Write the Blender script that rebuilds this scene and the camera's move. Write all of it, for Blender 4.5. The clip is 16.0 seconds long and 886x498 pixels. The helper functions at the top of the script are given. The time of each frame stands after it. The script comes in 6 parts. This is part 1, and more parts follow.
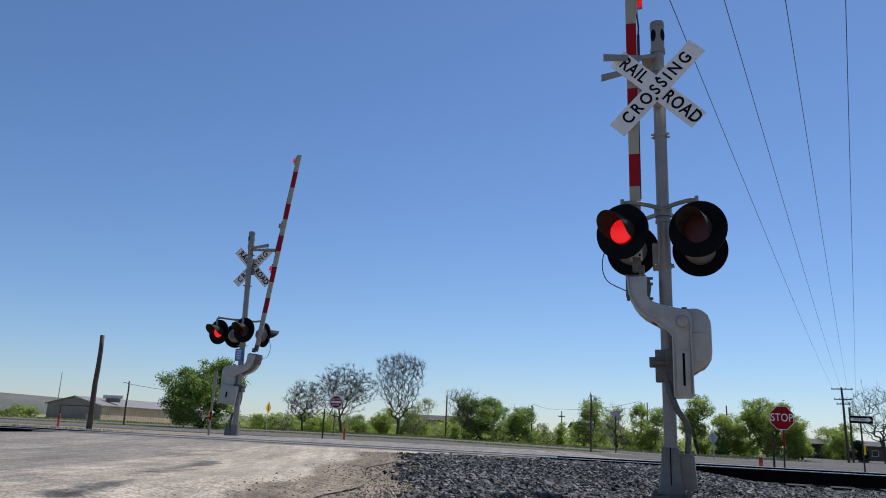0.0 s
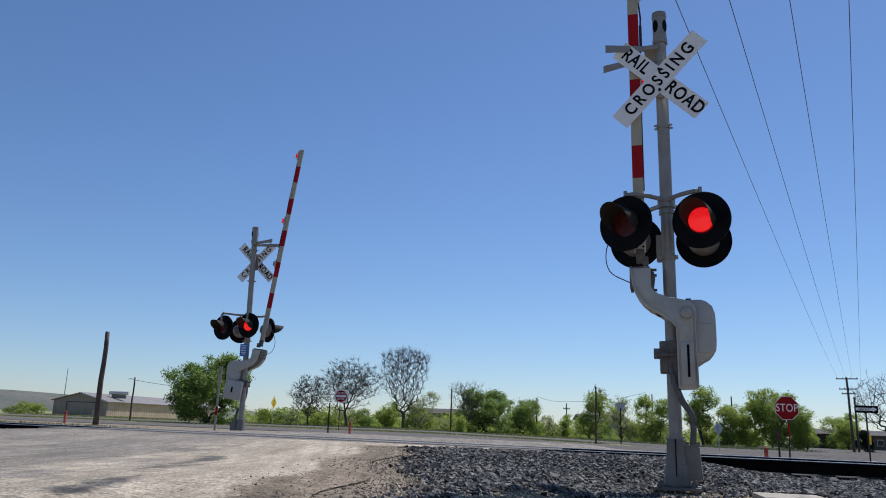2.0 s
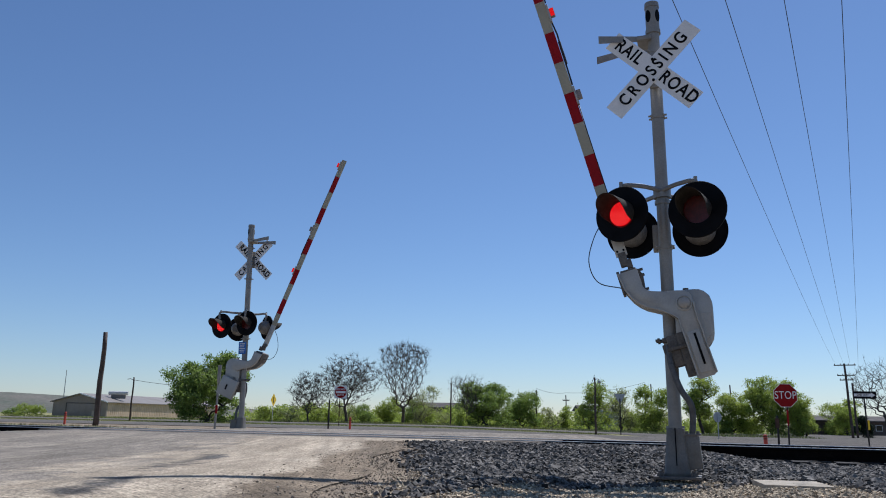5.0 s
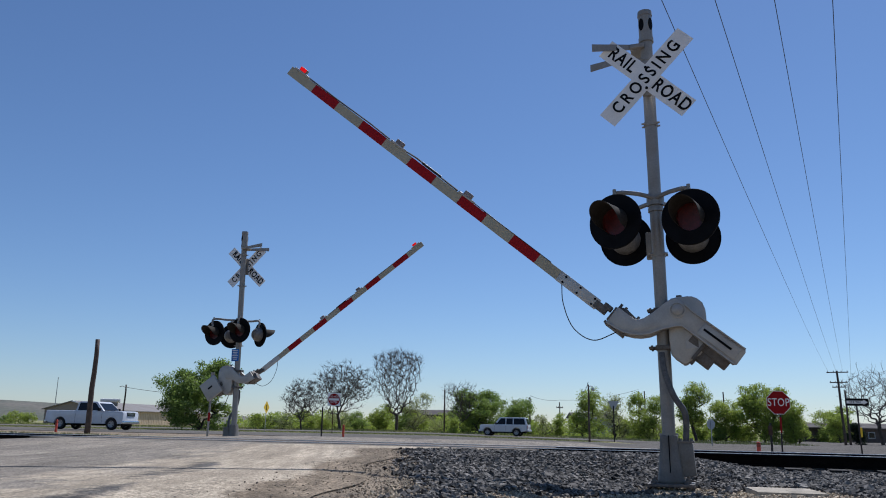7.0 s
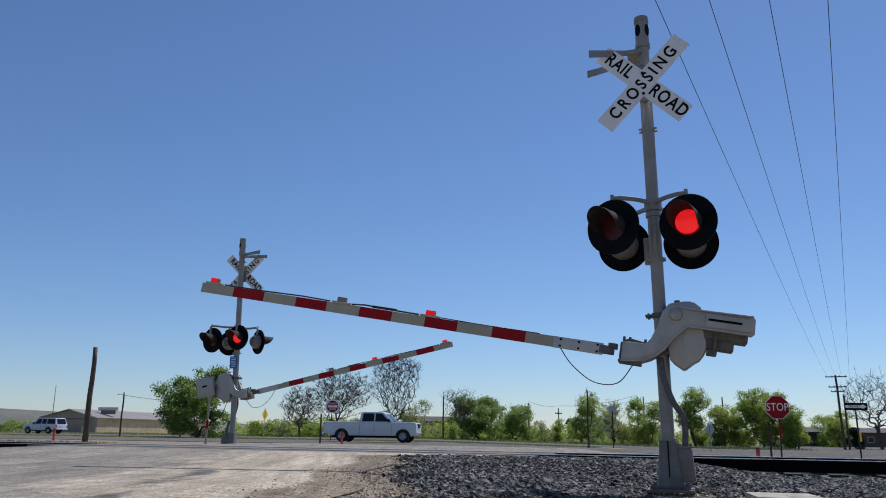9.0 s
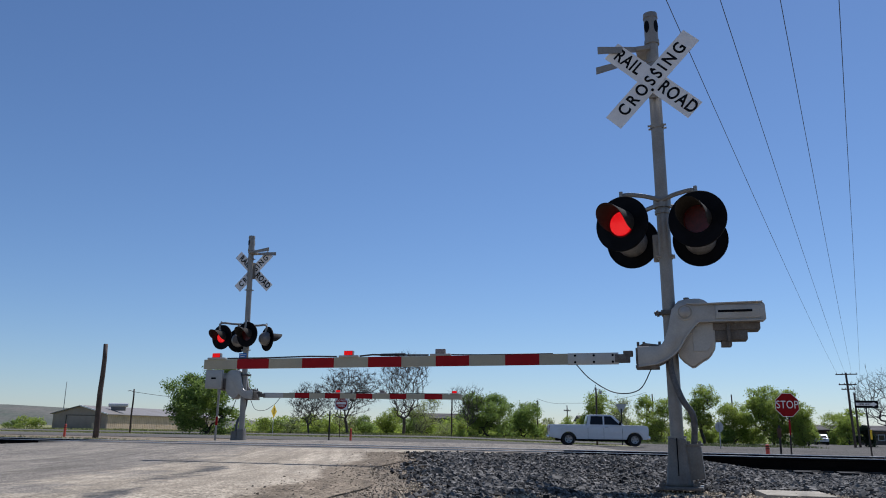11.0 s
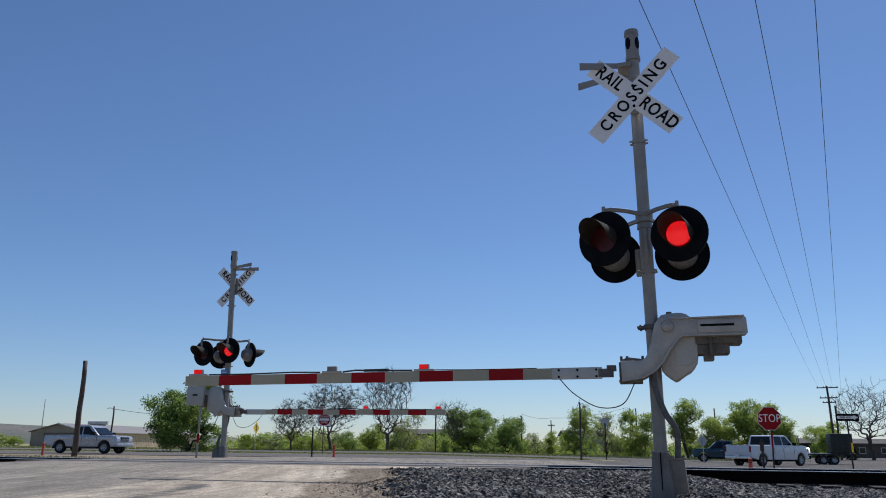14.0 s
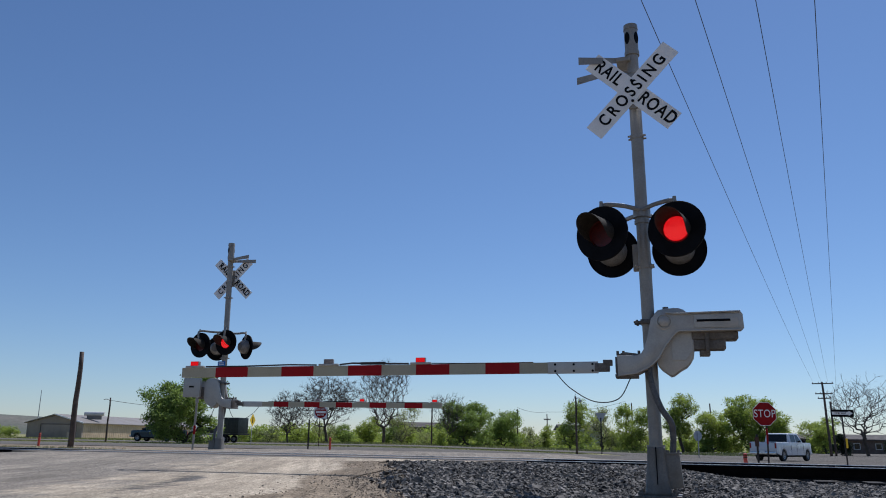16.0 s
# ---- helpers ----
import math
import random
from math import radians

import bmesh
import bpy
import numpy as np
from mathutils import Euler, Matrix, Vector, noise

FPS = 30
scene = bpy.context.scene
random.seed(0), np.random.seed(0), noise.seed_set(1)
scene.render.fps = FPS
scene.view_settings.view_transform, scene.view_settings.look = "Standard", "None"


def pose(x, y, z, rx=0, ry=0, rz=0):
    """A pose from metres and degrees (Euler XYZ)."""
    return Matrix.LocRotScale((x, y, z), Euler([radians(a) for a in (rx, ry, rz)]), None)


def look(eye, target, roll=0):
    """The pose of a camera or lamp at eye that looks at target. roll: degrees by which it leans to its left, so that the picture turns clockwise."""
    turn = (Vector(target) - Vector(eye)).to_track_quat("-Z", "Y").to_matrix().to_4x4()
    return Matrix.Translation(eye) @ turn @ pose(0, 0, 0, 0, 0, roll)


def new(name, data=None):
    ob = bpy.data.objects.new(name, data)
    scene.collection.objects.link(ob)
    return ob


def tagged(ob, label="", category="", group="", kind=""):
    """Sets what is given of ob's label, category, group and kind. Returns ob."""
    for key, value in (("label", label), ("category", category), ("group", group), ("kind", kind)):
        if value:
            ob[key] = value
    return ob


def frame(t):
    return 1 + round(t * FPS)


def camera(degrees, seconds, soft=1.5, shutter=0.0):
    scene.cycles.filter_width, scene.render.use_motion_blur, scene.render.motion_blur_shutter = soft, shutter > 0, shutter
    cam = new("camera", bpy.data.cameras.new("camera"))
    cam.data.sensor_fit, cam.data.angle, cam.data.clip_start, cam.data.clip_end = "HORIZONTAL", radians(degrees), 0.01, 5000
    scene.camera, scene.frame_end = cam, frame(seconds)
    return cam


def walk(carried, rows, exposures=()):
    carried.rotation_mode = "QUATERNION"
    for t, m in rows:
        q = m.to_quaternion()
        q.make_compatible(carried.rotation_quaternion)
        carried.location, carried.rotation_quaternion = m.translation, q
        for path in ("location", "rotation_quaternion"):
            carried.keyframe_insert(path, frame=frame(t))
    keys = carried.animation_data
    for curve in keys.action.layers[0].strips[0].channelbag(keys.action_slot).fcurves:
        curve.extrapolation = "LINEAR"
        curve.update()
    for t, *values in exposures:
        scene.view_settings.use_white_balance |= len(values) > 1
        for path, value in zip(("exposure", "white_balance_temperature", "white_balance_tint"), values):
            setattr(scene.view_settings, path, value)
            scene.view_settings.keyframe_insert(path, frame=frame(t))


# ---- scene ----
cam = camera(58.63, 16.0, soft=1.0)
PATH = [
    (0, (0, 0, 0.5), (0.000, 19.480, 5.032), 2.70),
    (0.5, (0, 0, 0.5), (0.012, 19.470, 5.076), 2.26),
    (1, (0, 0, 0.5), (0.032, 19.479, 5.037), 2.01),
    (1.5, (0, 0, 0.5), (-0.015, 19.495, 4.965), 2.05),
    (2, (0, 0, 0.5), (-0.079, 19.517, 4.868), 2.20),
    (2.5, (0, 0, 0.5), (-0.085, 19.540, 4.762), 2.15),
    (3, (0, 0, 0.5), (-0.067, 19.563, 4.658), 1.99),
    (3.5, (0, 0, 0.5), (-0.046, 19.568, 4.634), 1.68),
    (4, (0, 0, 0.5), (-0.014, 19.558, 4.680), 1.38),
    (6.5, (0, 0, 0.5), (0.029, 19.538, 4.774), 0.91),
    (7, (0, 0, 0.5), (0.161, 19.508, 4.904), 1.04),
    (7.5, (0, 0, 0.5), (0.292, 19.481, 5.019), 1.18),
    (8, (0, 0, 0.5), (0.301, 19.470, 5.066), 1.20),
    (8.5, (0, 0, 0.5), (0.231, 19.473, 5.053), 1.02),
    (9, (0, 0, 0.5), (0.207, 19.473, 5.057), 0.76),
    (11.5, (0, 0, 0.5), (-0.023, 19.493, 4.975), 0.91),
    (12, (0, 0, 0.5), (0.015, 19.481, 5.029), 0.81),
    (12.5, (0, 0, 0.5), (0.105, 19.455, 5.137), 0.51),
    (13, (0, 0, 0.5), (0.240, 19.429, 5.238), 0.35),
    (13.5, (0, 0, 0.5), (0.360, 19.408, 5.316), 0.36),
    (14, (0, 0, 0.5), (0.406, 19.397, 5.357), 0.49),
    (14.5, (0, 0, 0.5), (0.416, 19.399, 5.348), 0.60),
    (15, (0, 0, 0.5), (0.436, 19.406, 5.318), 0.63),
    (15.5, (0, 0, 0.5), (0.453, 19.420, 5.261), 0.76),
    (16, (0, 0, 0.5), (0.474, 19.434, 5.200), 0.85),
]
walk(cam, [(t, look(eye, target, roll)) for t, eye, target, roll in PATH], exposures=[(0.0, 0.15, 5700, 13), (4.0, 0.17, 5750, 13), (7.0, 0.09, 5700, 13), (12.0, 0.07, 5700, 13), (16.0, 0.03, 5700, 13)])

# ---- light: clear spring noon, sun high, ahead and to the right of the camera ----
SUN_ELEVATION, SUN_AZIMUTH = 56.0, 36.0   # azimuth clockwise from +y
sky_world = bpy.data.worlds.new("clear_sky")
scene.world = sky_world
sky_world.use_nodes = True
wn = sky_world.node_tree
sky = wn.nodes.new("ShaderNodeTexSky")
sky.sky_type, sky.sun_disc = "NISHITA", False
sky.sun_elevation, sky.sun_rotation = radians(SUN_ELEVATION), radians(SUN_AZIMUTH)
sky.air_density, sky.dust_density, sky.ozone_density, sky.altitude = 1.0, 0.15, 5.0, 150
wn.links.new(sky.outputs[0], wn.nodes["Background"].inputs[0])
wn.nodes["Background"].inputs[1].default_value = 0.08
sun_data = bpy.data.lights.new("sun", "SUN")
sun_data.energy, sun_data.angle, sun_data.color = 4.3, radians(0.53), (1.0, 0.95, 0.87)
sun = new("sun", sun_data)
ce, az = math.cos(radians(SUN_ELEVATION)), radians(SUN_AZIMUTH)
sun.matrix_world = look((60 * ce * math.sin(az), 60 * ce * math.cos(az), 60 * math.sin(radians(SUN_ELEVATION))), (0, 0, 0))

# ---- materials ----
MATS = {}


def mat(name, base, rough=0.6, metal=0.0, scale=6.0, vary=0.25, bump=0.15, second=None, grime=0.0, grime_colour=(0.1, 0.08, 0.06), island=0.0, per_object=0.0, fine=60.0, emit=None, strength=0.0, spec=0.5):
    """A node material: base colour mottled at two scales, dirt in blotches, fine bump."""
    if name in MATS:
        return MATS[name]
    m = bpy.data.materials.new(name)
    m.use_nodes = True
    t = m.node_tree
    b = t.nodes["Principled BSDF"]
    b.inputs["Roughness"].default_value, b.inputs["Metallic"].default_value = rough, metal
    b.inputs["Specular IOR Level"].default_value = spec
    co = t.nodes.new("ShaderNodeTexCoord")

    def tex(sc, detail, rough_=0.6):
        n = t.nodes.new("ShaderNodeTexNoise")
        n.inputs["Scale"].default_value, n.inputs["Detail"].default_value, n.inputs["Roughness"].default_value = sc, detail, rough_
        t.links.new(co.outputs["Object"], n.inputs["Vector"])
        return n

    def mix(a, c, fac, kind="MIX"):
        n = t.nodes.new("ShaderNodeMix")
        n.data_type, n.blend_type = "RGBA", kind
        for sock, val in ((n.inputs["Factor"], fac), (n.inputs["A"], a), (n.inputs["B"], c)):
            if hasattr(val, "links"):
                t.links.new(val, sock)
            else:
                sock.default_value = (*val, 1) if isinstance(val, tuple) else val
        return n.outputs["Result"]

    def ramp(src, lo, hi, a=0.0, c=1.0):
        n = t.nodes.new("ShaderNodeMapRange")
        n.inputs["From Min"].default_value, n.inputs["From Max"].default_value = lo, hi
        n.inputs["To Min"].default_value, n.inputs["To Max"].default_value = a, c
        t.links.new(src, n.inputs["Value"])
        return n.outputs["Result"]

    big, small = tex(scale, 4), tex(fine, 3)
    other = second or tuple(max(0.0, c * (1 - vary)) for c in base)
    colour = mix(base, other, ramp(big.outputs["Fac"], 0.35, 0.65))
    colour = mix(colour, ramp(small.outputs["Fac"], 0.3, 0.7, 1 - vary, 1 + 0.7 * vary), 1.0, "MULTIPLY")
    if grime:
        g = tex(scale * 0.45, 6, 0.7)
        colour = mix(colour, grime_colour, ramp(g.outputs["Fac"], 0.5, 0.72, 0.0, grime))
    for amount, kind, sock in ((island, "ShaderNodeNewGeometry", "Random Per Island"), (per_object, "ShaderNodeObjectInfo", "Random")):
        if amount:
            n = t.nodes.new(kind)
            hsv = t.nodes.new("ShaderNodeHueSaturation")
            t.links.new(ramp(n.outputs[sock], 0, 1, 1 - amount, 1 + amount), hsv.inputs["Value"])
            t.links.new(colour, hsv.inputs["Color"])
            colour = hsv.outputs["Color"]
    t.links.new(colour, b.inputs["Base Color"])
    t.links.new(ramp(big.outputs["Fac"], 0.3, 0.7, max(0.02, rough - 0.08), min(1, rough + 0.1)), b.inputs["Roughness"])
    if bump:
        bn = t.nodes.new("ShaderNodeBump")
        bn.inputs["Strength"].default_value, bn.inputs["Distance"].default_value = bump, 0.02
        t.links.new(small.outputs["Fac"], bn.inputs["Height"])
        t.links.new(bn.outputs["Normal"], b.inputs["Normal"])
    if emit:
        b.inputs["Emission Color"].default_value, b.inputs["Emission Strength"].default_value = (*emit, 1), strength
    MATS[name] = m
    return m


def leaf_mat(name, base, second):
    m = mat(name, base, rough=0.55, scale=0.6, second=second, island=0.35, bump=0.0, vary=0.15)
    t = m.node_tree
    b = t.nodes["Principled BSDF"]
    out = t.nodes["Material Output"]
    tr, mx = t.nodes.new("ShaderNodeBsdfTranslucent"), t.nodes.new("ShaderNodeMixShader")
    t.links.new(b.inputs["Base Color"].links[0].from_socket, tr.inputs["Color"])
    mx.inputs[0].default_value = 0.55
    t.links.new(b.outputs[0], mx.inputs[1])
    t.links.new(tr.outputs[0], mx.inputs[2])
    t.links.new(mx.outputs[0], out.inputs["Surface"])
    return m


GALV = mat("galvanised_steel", (0.3, 0.28, 0.25), 0.5, 0.35, 5, 0.12, 0.04, grime=0.35, grime_colour=(0.2, 0.18, 0.15))
CAST = mat("cast_aluminium", (0.43, 0.405, 0.365), 0.45, 0.3, 6, 0.08, 0.05, grime=0.3, grime_colour=(0.22, 0.2, 0.18))
CAST_DARK = mat("weathered_casting", (0.17, 0.15, 0.13), 0.6, 0.3, 8, 0.3, 0.15, grime=0.4)
BLACK = mat("black_enamel", (0.004, 0.0042, 0.006), 0.65, 0.0, 7, 0.3, 0.04, spec=0.12)
HOUSING = mat("lamp_housing", (0.25, 0.235, 0.215), 0.5, 0.3, 9, 0.25, 0.08, grime=0.3)
LENS_DARK = mat("red_reflector", (0.11, 0.008, 0.006), 0.35, 0.0, 20, 0.4, 0.1)
SIGN_WHITE = mat("white_sheeting", (0.8, 0.79, 0.77), 0.4, 0.0, 5, 0.06, 0.01, grime=0.15, grime_colour=(0.45, 0.42, 0.38))
INK = mat("black_lettering", (0.005, 0.005, 0.006), 0.6, 0, 8, 0.2, 0.0, spec=0.15)
SIGN_RED = mat("red_sheeting", (0.27, 0.006, 0.008), 0.6, 0, 6, 0.12, 0.01, spec=0.15)
SIGN_BACK = mat("bare_sign_aluminium", (0.4, 0.41, 0.42), 0.45, 0.5, 8, 0.15, 0.03)
ARM_WHITE = mat("aged_white_sheeting", (0.4, 0.36, 0.255), 0.5, 0, 4, 0.08, 0.03, grime=0.3, grime_colour=(0.36, 0.32, 0.24))
ARM_RED = mat("red_arm_sheeting", (0.33, 0.008, 0.012), 0.55, 0, 5, 0.1, 0.03, spec=0.15)
ARM_ALU = mat("arm_aluminium", (0.5, 0.48, 0.44), 0.45, 0.3, 8, 0.06, 0.05)
RUBBER = mat("black_rubber", (0.012, 0.012, 0.012), 0.8, 0, 20, 0.3, 0.1)
CABLE = mat("black_cable", (0.015, 0.015, 0.016), 0.6, 0, 20, 0.2, 0.0)
HOSE = mat("grey_conduit", (0.13, 0.13, 0.13), 0.7, 0, 20, 0.3, 0.1)
BLUE = mat("blue_notice", (0.02, 0.15, 0.5), 0.4, 0, 8, 0.1, 0.0)
YELLOW = mat("yellow_sheeting", (0.85, 0.55, 0.01), 0.4, 0, 8, 0.1, 0.0)
ORANGE = mat("orange_marker_plastic", (0.62, 0.07, 0.03), 0.5, 0, 6, 0.25, 0.03, grime=0.3)
RUST = mat("rusty_steel", (0.09, 0.045, 0.03), 0.75, 0.3, 7, 0.4, 0.2)
POST_DARK = mat("dark_sign_post", (0.035, 0.03, 0.028), 0.7, 0.2, 8, 0.3, 0.1)
POLE_WOOD = mat("weathered_pole_wood", (0.105, 0.075, 0.06), 0.85, 0, 3, 0.4, 0.3, grime=0.3)
RAIL_SIDE = mat("rail_web_steel", (0.012, 0.009, 0.008), 0.95, 0.0, 6, 0.4, 0.1, spec=0.03)
RAIL_HEAD = mat("polished_rail_head", (0.6, 0.58, 0.55), 0.55, 0.25, 6, 0.1, 0.02)
TIE = mat("creosoted_tie_wood", (0.02, 0.016, 0.013), 0.9, 0, 5, 0.4, 0.35, per_object=0.35)
CONCRETE = mat("pale_concrete", (0.46, 0.44, 0.41), 0.85, 0, 3, 0.2, 0.2, grime=0.4, grime_colour=(0.25, 0.22, 0.18))
LED = mat("lit_red_leds", (0.2, 0.002, 0.002), 0.8, 0, 10, 0.0, 0.0, emit=(1.0, 0.008, 0.01), strength=0.62, spec=0.0)
LED_DOT = mat("lit_led_points", (0.5, 0.1, 0.1), 0.5, 0, 10, 0.0, 0.0, emit=(1.0, 0.1, 0.08), strength=1.0)
LED_UNLIT = mat("unlit_arm_lamp", (0.3, 0.25, 0.23), 0.4, 0, 10, 0.3, 0.0)
TRUCK_WHITE = mat("white_car_paint", (0.62, 0.63, 0.65), 0.22, 0.0, 2, 0.06, 0.0)
TRUCK_SILVER = mat("silver_car_paint", (0.42, 0.43, 0.46), 0.25, 0.35, 2, 0.06, 0.0)
TRUCK_TEAL = mat("dark_teal_car_paint", (0.012, 0.045, 0.075), 0.22, 0.2, 2, 0.1, 0.0)
TRAILER_BLACK = mat("trailer_black_paint", (0.012, 0.013, 0.013), 0.5, 0.1, 4, 0.3, 0.05)
TRACTOR_GREEN = mat("dark_machine_paint", (0.015, 0.022, 0.015), 0.5, 0.1, 4, 0.3, 0.05)
GLASS = mat("tinted_car_glass", (0.008, 0.009, 0.011), 0.08, 0.0, 2, 0.1, 0.0, spec=0.3)
CHROME = mat("chrome_trim", (0.6, 0.61, 0.62), 0.18, 1.0, 6, 0.1, 0.0)
RIM = mat("wheel_rim", (0.33, 0.33, 0.34), 0.35, 0.7, 6, 0.2, 0.0)
HEADLIGHT = mat("headlamp_cover", (0.7, 0.72, 0.74), 0.12, 0.0, 6, 0.1, 0.0)
TAIL = mat("red_tail_lamp", (0.25, 0.01, 0.01), 0.2, 0, 6, 0.1, 0.0)
BARN_TAN = mat("tan_metal_siding", (0.6, 0.46, 0.31), 0.6, 0.1, 0.8, 0.15, 0.05, grime=0.2)
BARN_BROWN = mat("brown_metal_siding", (0.33, 0.27, 0.215), 0.6, 0.1, 0.8, 0.15, 0.05)
BARN_ROOF = mat("grey_brown_metal_roof", (0.24, 0.21, 0.18), 0.55, 0.2, 0.5, 0.15, 0.05)
ROOF_DARK = mat("dark_shingle_roof", (0.09, 0.075, 0.065), 0.9, 0, 1, 0.3, 0.2)
BRICK = mat("dull_brick_wall", (0.16, 0.12, 0.1), 0.9, 0, 1.5, 0.3, 0.2)
WHITE_WALL = mat("white_painted_wall", (0.66, 0.65, 0.62), 0.7, 0, 1, 0.12, 0.05)
BARK = mat("grey_brown_bark", (0.115, 0.095, 0.078), 0.9, 0, 2, 0.4, 0.3)
BARK_DARK = mat("dark_bark", (0.06, 0.048, 0.038), 0.9, 0, 2, 0.4, 0.3)
LEAF_BRIGHT = leaf_mat("fresh_mesquite_leaf", (0.37, 0.43, 0.08), (0.25, 0.33, 0.05))
LEAF_MID = leaf_mat("green_oak_leaf", (0.26, 0.34, 0.075), (0.17, 0.25, 0.05))
LEAF_PALE = leaf_mat("pale_new_leaf", (0.36, 0.38, 0.16), (0.27, 0.3, 0.1))
LEAF_DARK = leaf_mat("dark_evergreen_leaf", (0.018, 0.035, 0.014), (0.012, 0.024, 0.01))
TWIG = mat("fine_grey_twig", (0.1, 0.083, 0.068), 0.9, 0, 1, 0.3, 0.0, island=0.3)
STONE = mat("dark_ballast_stone", (0.18, 0.162, 0.14), 0.85, 0, 15, 0.35, 0.2, second=(0.075, 0.069, 0.061), island=0.85, spec=0.25)
PEBBLE = mat("tan_pebble", (0.5, 0.4, 0.265), 0.9, 0, 15, 0.3, 0.2, island=0.6)
STRAW = mat("straw_grass", (0.42, 0.35, 0.19), 0.9, 0, 0.4, 0.3, 0.0, second=(0.34, 0.31, 0.14), island=0.3)
GRASS = mat("dry_green_grass", (0.36, 0.33, 0.13), 0.9, 0, 0.4, 0.3, 0.0, second=(0.25, 0.29, 0.08), island=0.35)


def blend_mat(name, layers, rough=0.9, bump=0.5, bump_scale=70.0, spec=0.12, streak=0.0):
    """Layers of (attribute or None, colour a, colour b, noise scale): each lies over the last where its mask is high, with a ragged border."""
    m = bpy.data.materials.new(name)
    m.use_nodes = True
    t = m.node_tree
    b = t.nodes["Principled BSDF"]
    b.inputs["Roughness"].default_value = rough
    b.inputs["Specular IOR Level"].default_value = spec
    co = t.nodes.new("ShaderNodeTexCoord")

    def tex(sc, detail=6, ro=0.65):
        n = t.nodes.new("ShaderNodeTexNoise")
        n.inputs["Scale"].default_value, n.inputs["Detail"].default_value, n.inputs["Roughness"].default_value = sc, detail, ro
        t.links.new(co.outputs["Object"], n.inputs["Vector"])
        return n.outputs["Fac"]

    def rng(src, a, c, d=0.0, e=1.0):
        n = t.nodes.new("ShaderNodeMapRange")
        n.inputs["From Min"].default_value, n.inputs["From Max"].default_value = a, c
        n.inputs["To Min"].default_value, n.inputs["To Max"].default_value = d, e
        t.links.new(src, n.inputs["Value"])
        return n.outputs["Result"]

    def mix(a, c, fac, kind="MIX"):
        n = t.nodes.new("ShaderNodeMix")
        n.data_type, n.blend_type = "RGBA", kind
        for sock, val in ((n.inputs["Factor"], fac), (n.inputs["A"], a), (n.inputs["B"], c)):
            if hasattr(val, "links"):
                t.links.new(val, sock)
            else:
                sock.default_value = (*val, 1) if isinstance(val, tuple) else val
        return n.outputs["Result"]

    grain = tex(bump_scale, 4, 0.7)
    blot = tex(1.7, 7, 0.7)
    mid = tex(9.0, 6, 0.75)
    colour = None
    for attr, ca, cb, sc in layers:
        c = mix(ca, cb, rng(tex(sc), 0.36, 0.64))
        c = mix(c, rng(grain, 0.34, 0.66, 0.38, 1.5), 1.0, "MULTIPLY")
        c = mix(c, rng(mid, 0.3, 0.7, 0.72, 1.25), 1.0, "MULTIPLY")
        if attr is None:
            colour = c
            continue
        at = t.nodes.new("ShaderNodeAttribute")
        at.attribute_name = attr
        add = t.nodes.new("ShaderNodeMath")
        t.links.new(at.outputs["Fac"], add.inputs[0])
        t.links.new(rng(blot, 0.25, 0.75, -0.38, 0.38), add.inputs[1])
        colour = mix(colour, c, rng(add.outputs[0], 0.38, 0.62))
    if streak:   # wheel-worn streaks along the road
        mp = t.nodes.new("ShaderNodeMapping")
        mp.inputs["Scale"].default_value = (1.0, 0.09, 1.0)
        t.links.new(co.outputs["Object"], mp.inputs["Vector"])
        for sc in (2.6, 11.0):
            n = t.nodes.new("ShaderNodeTexNoise")
            n.inputs["Scale"].default_value, n.inputs["Detail"].default_value, n.inputs["Roughness"].default_value = sc, 5, 0.65
            t.links.new(mp.outputs[0], n.inputs["Vector"])
            colour = mix(colour, rng(n.outputs["Fac"], 0.33, 0.67, 1 - streak, 1 + streak), 1.0, "MULTIPLY")
        pit = tex(26.0, 3, 0.6)
        colour = mix(colour, rng(pit, 0.6, 0.72, 1.0, 0.45), 1.0, "MULTIPLY")
    t.links.new(colour, b.inputs["Base Color"])
    bn = t.nodes.new("ShaderNodeBump")
    bn.inputs["Strength"].default_value, bn.inputs["Distance"].default_value = bump, 0.015
    t.links.new(grain, bn.inputs["Height"])
    t.links.new(bn.outputs["Normal"], b.inputs["Normal"])
    return m


# last layer: near-black, shade of the gaps between stones put into the colour
GROUND = blend_mat("ground_cover", [(None, (0.29, 0.228, 0.158), (0.22, 0.174, 0.122), 0.9), ("grass", (0.3, 0.265, 0.13), (0.21, 0.21, 0.08), 0.35), ("stony_shade", (0.03, 0.028, 0.025), (0.07, 0.06, 0.05), 5.0)])
ASPHALT = blend_mat("worn_dusty_asphalt", [(None, (0.39, 0.32, 0.232), (0.48, 0.4, 0.295), 1.3), ("tar", (0.3, 0.258, 0.204), (0.22, 0.192, 0.156), 0.8), ("patch", (0.09, 0.083, 0.075), (0.15, 0.137, 0.12), 2.5), ("dirt", (0.19, 0.148, 0.102), (0.27, 0.212, 0.146), 3.0)], rough=0.95, bump=0.8, bump_scale=45.0, streak=0.2)
HIGHWAY = blend_mat("highway_asphalt", [(None, (0.135, 0.125, 0.112), (0.17, 0.158, 0.142), 0.3)], rough=1.0, bump=0.2, bump_scale=40, spec=0.0)

# ---- mesh helpers ----


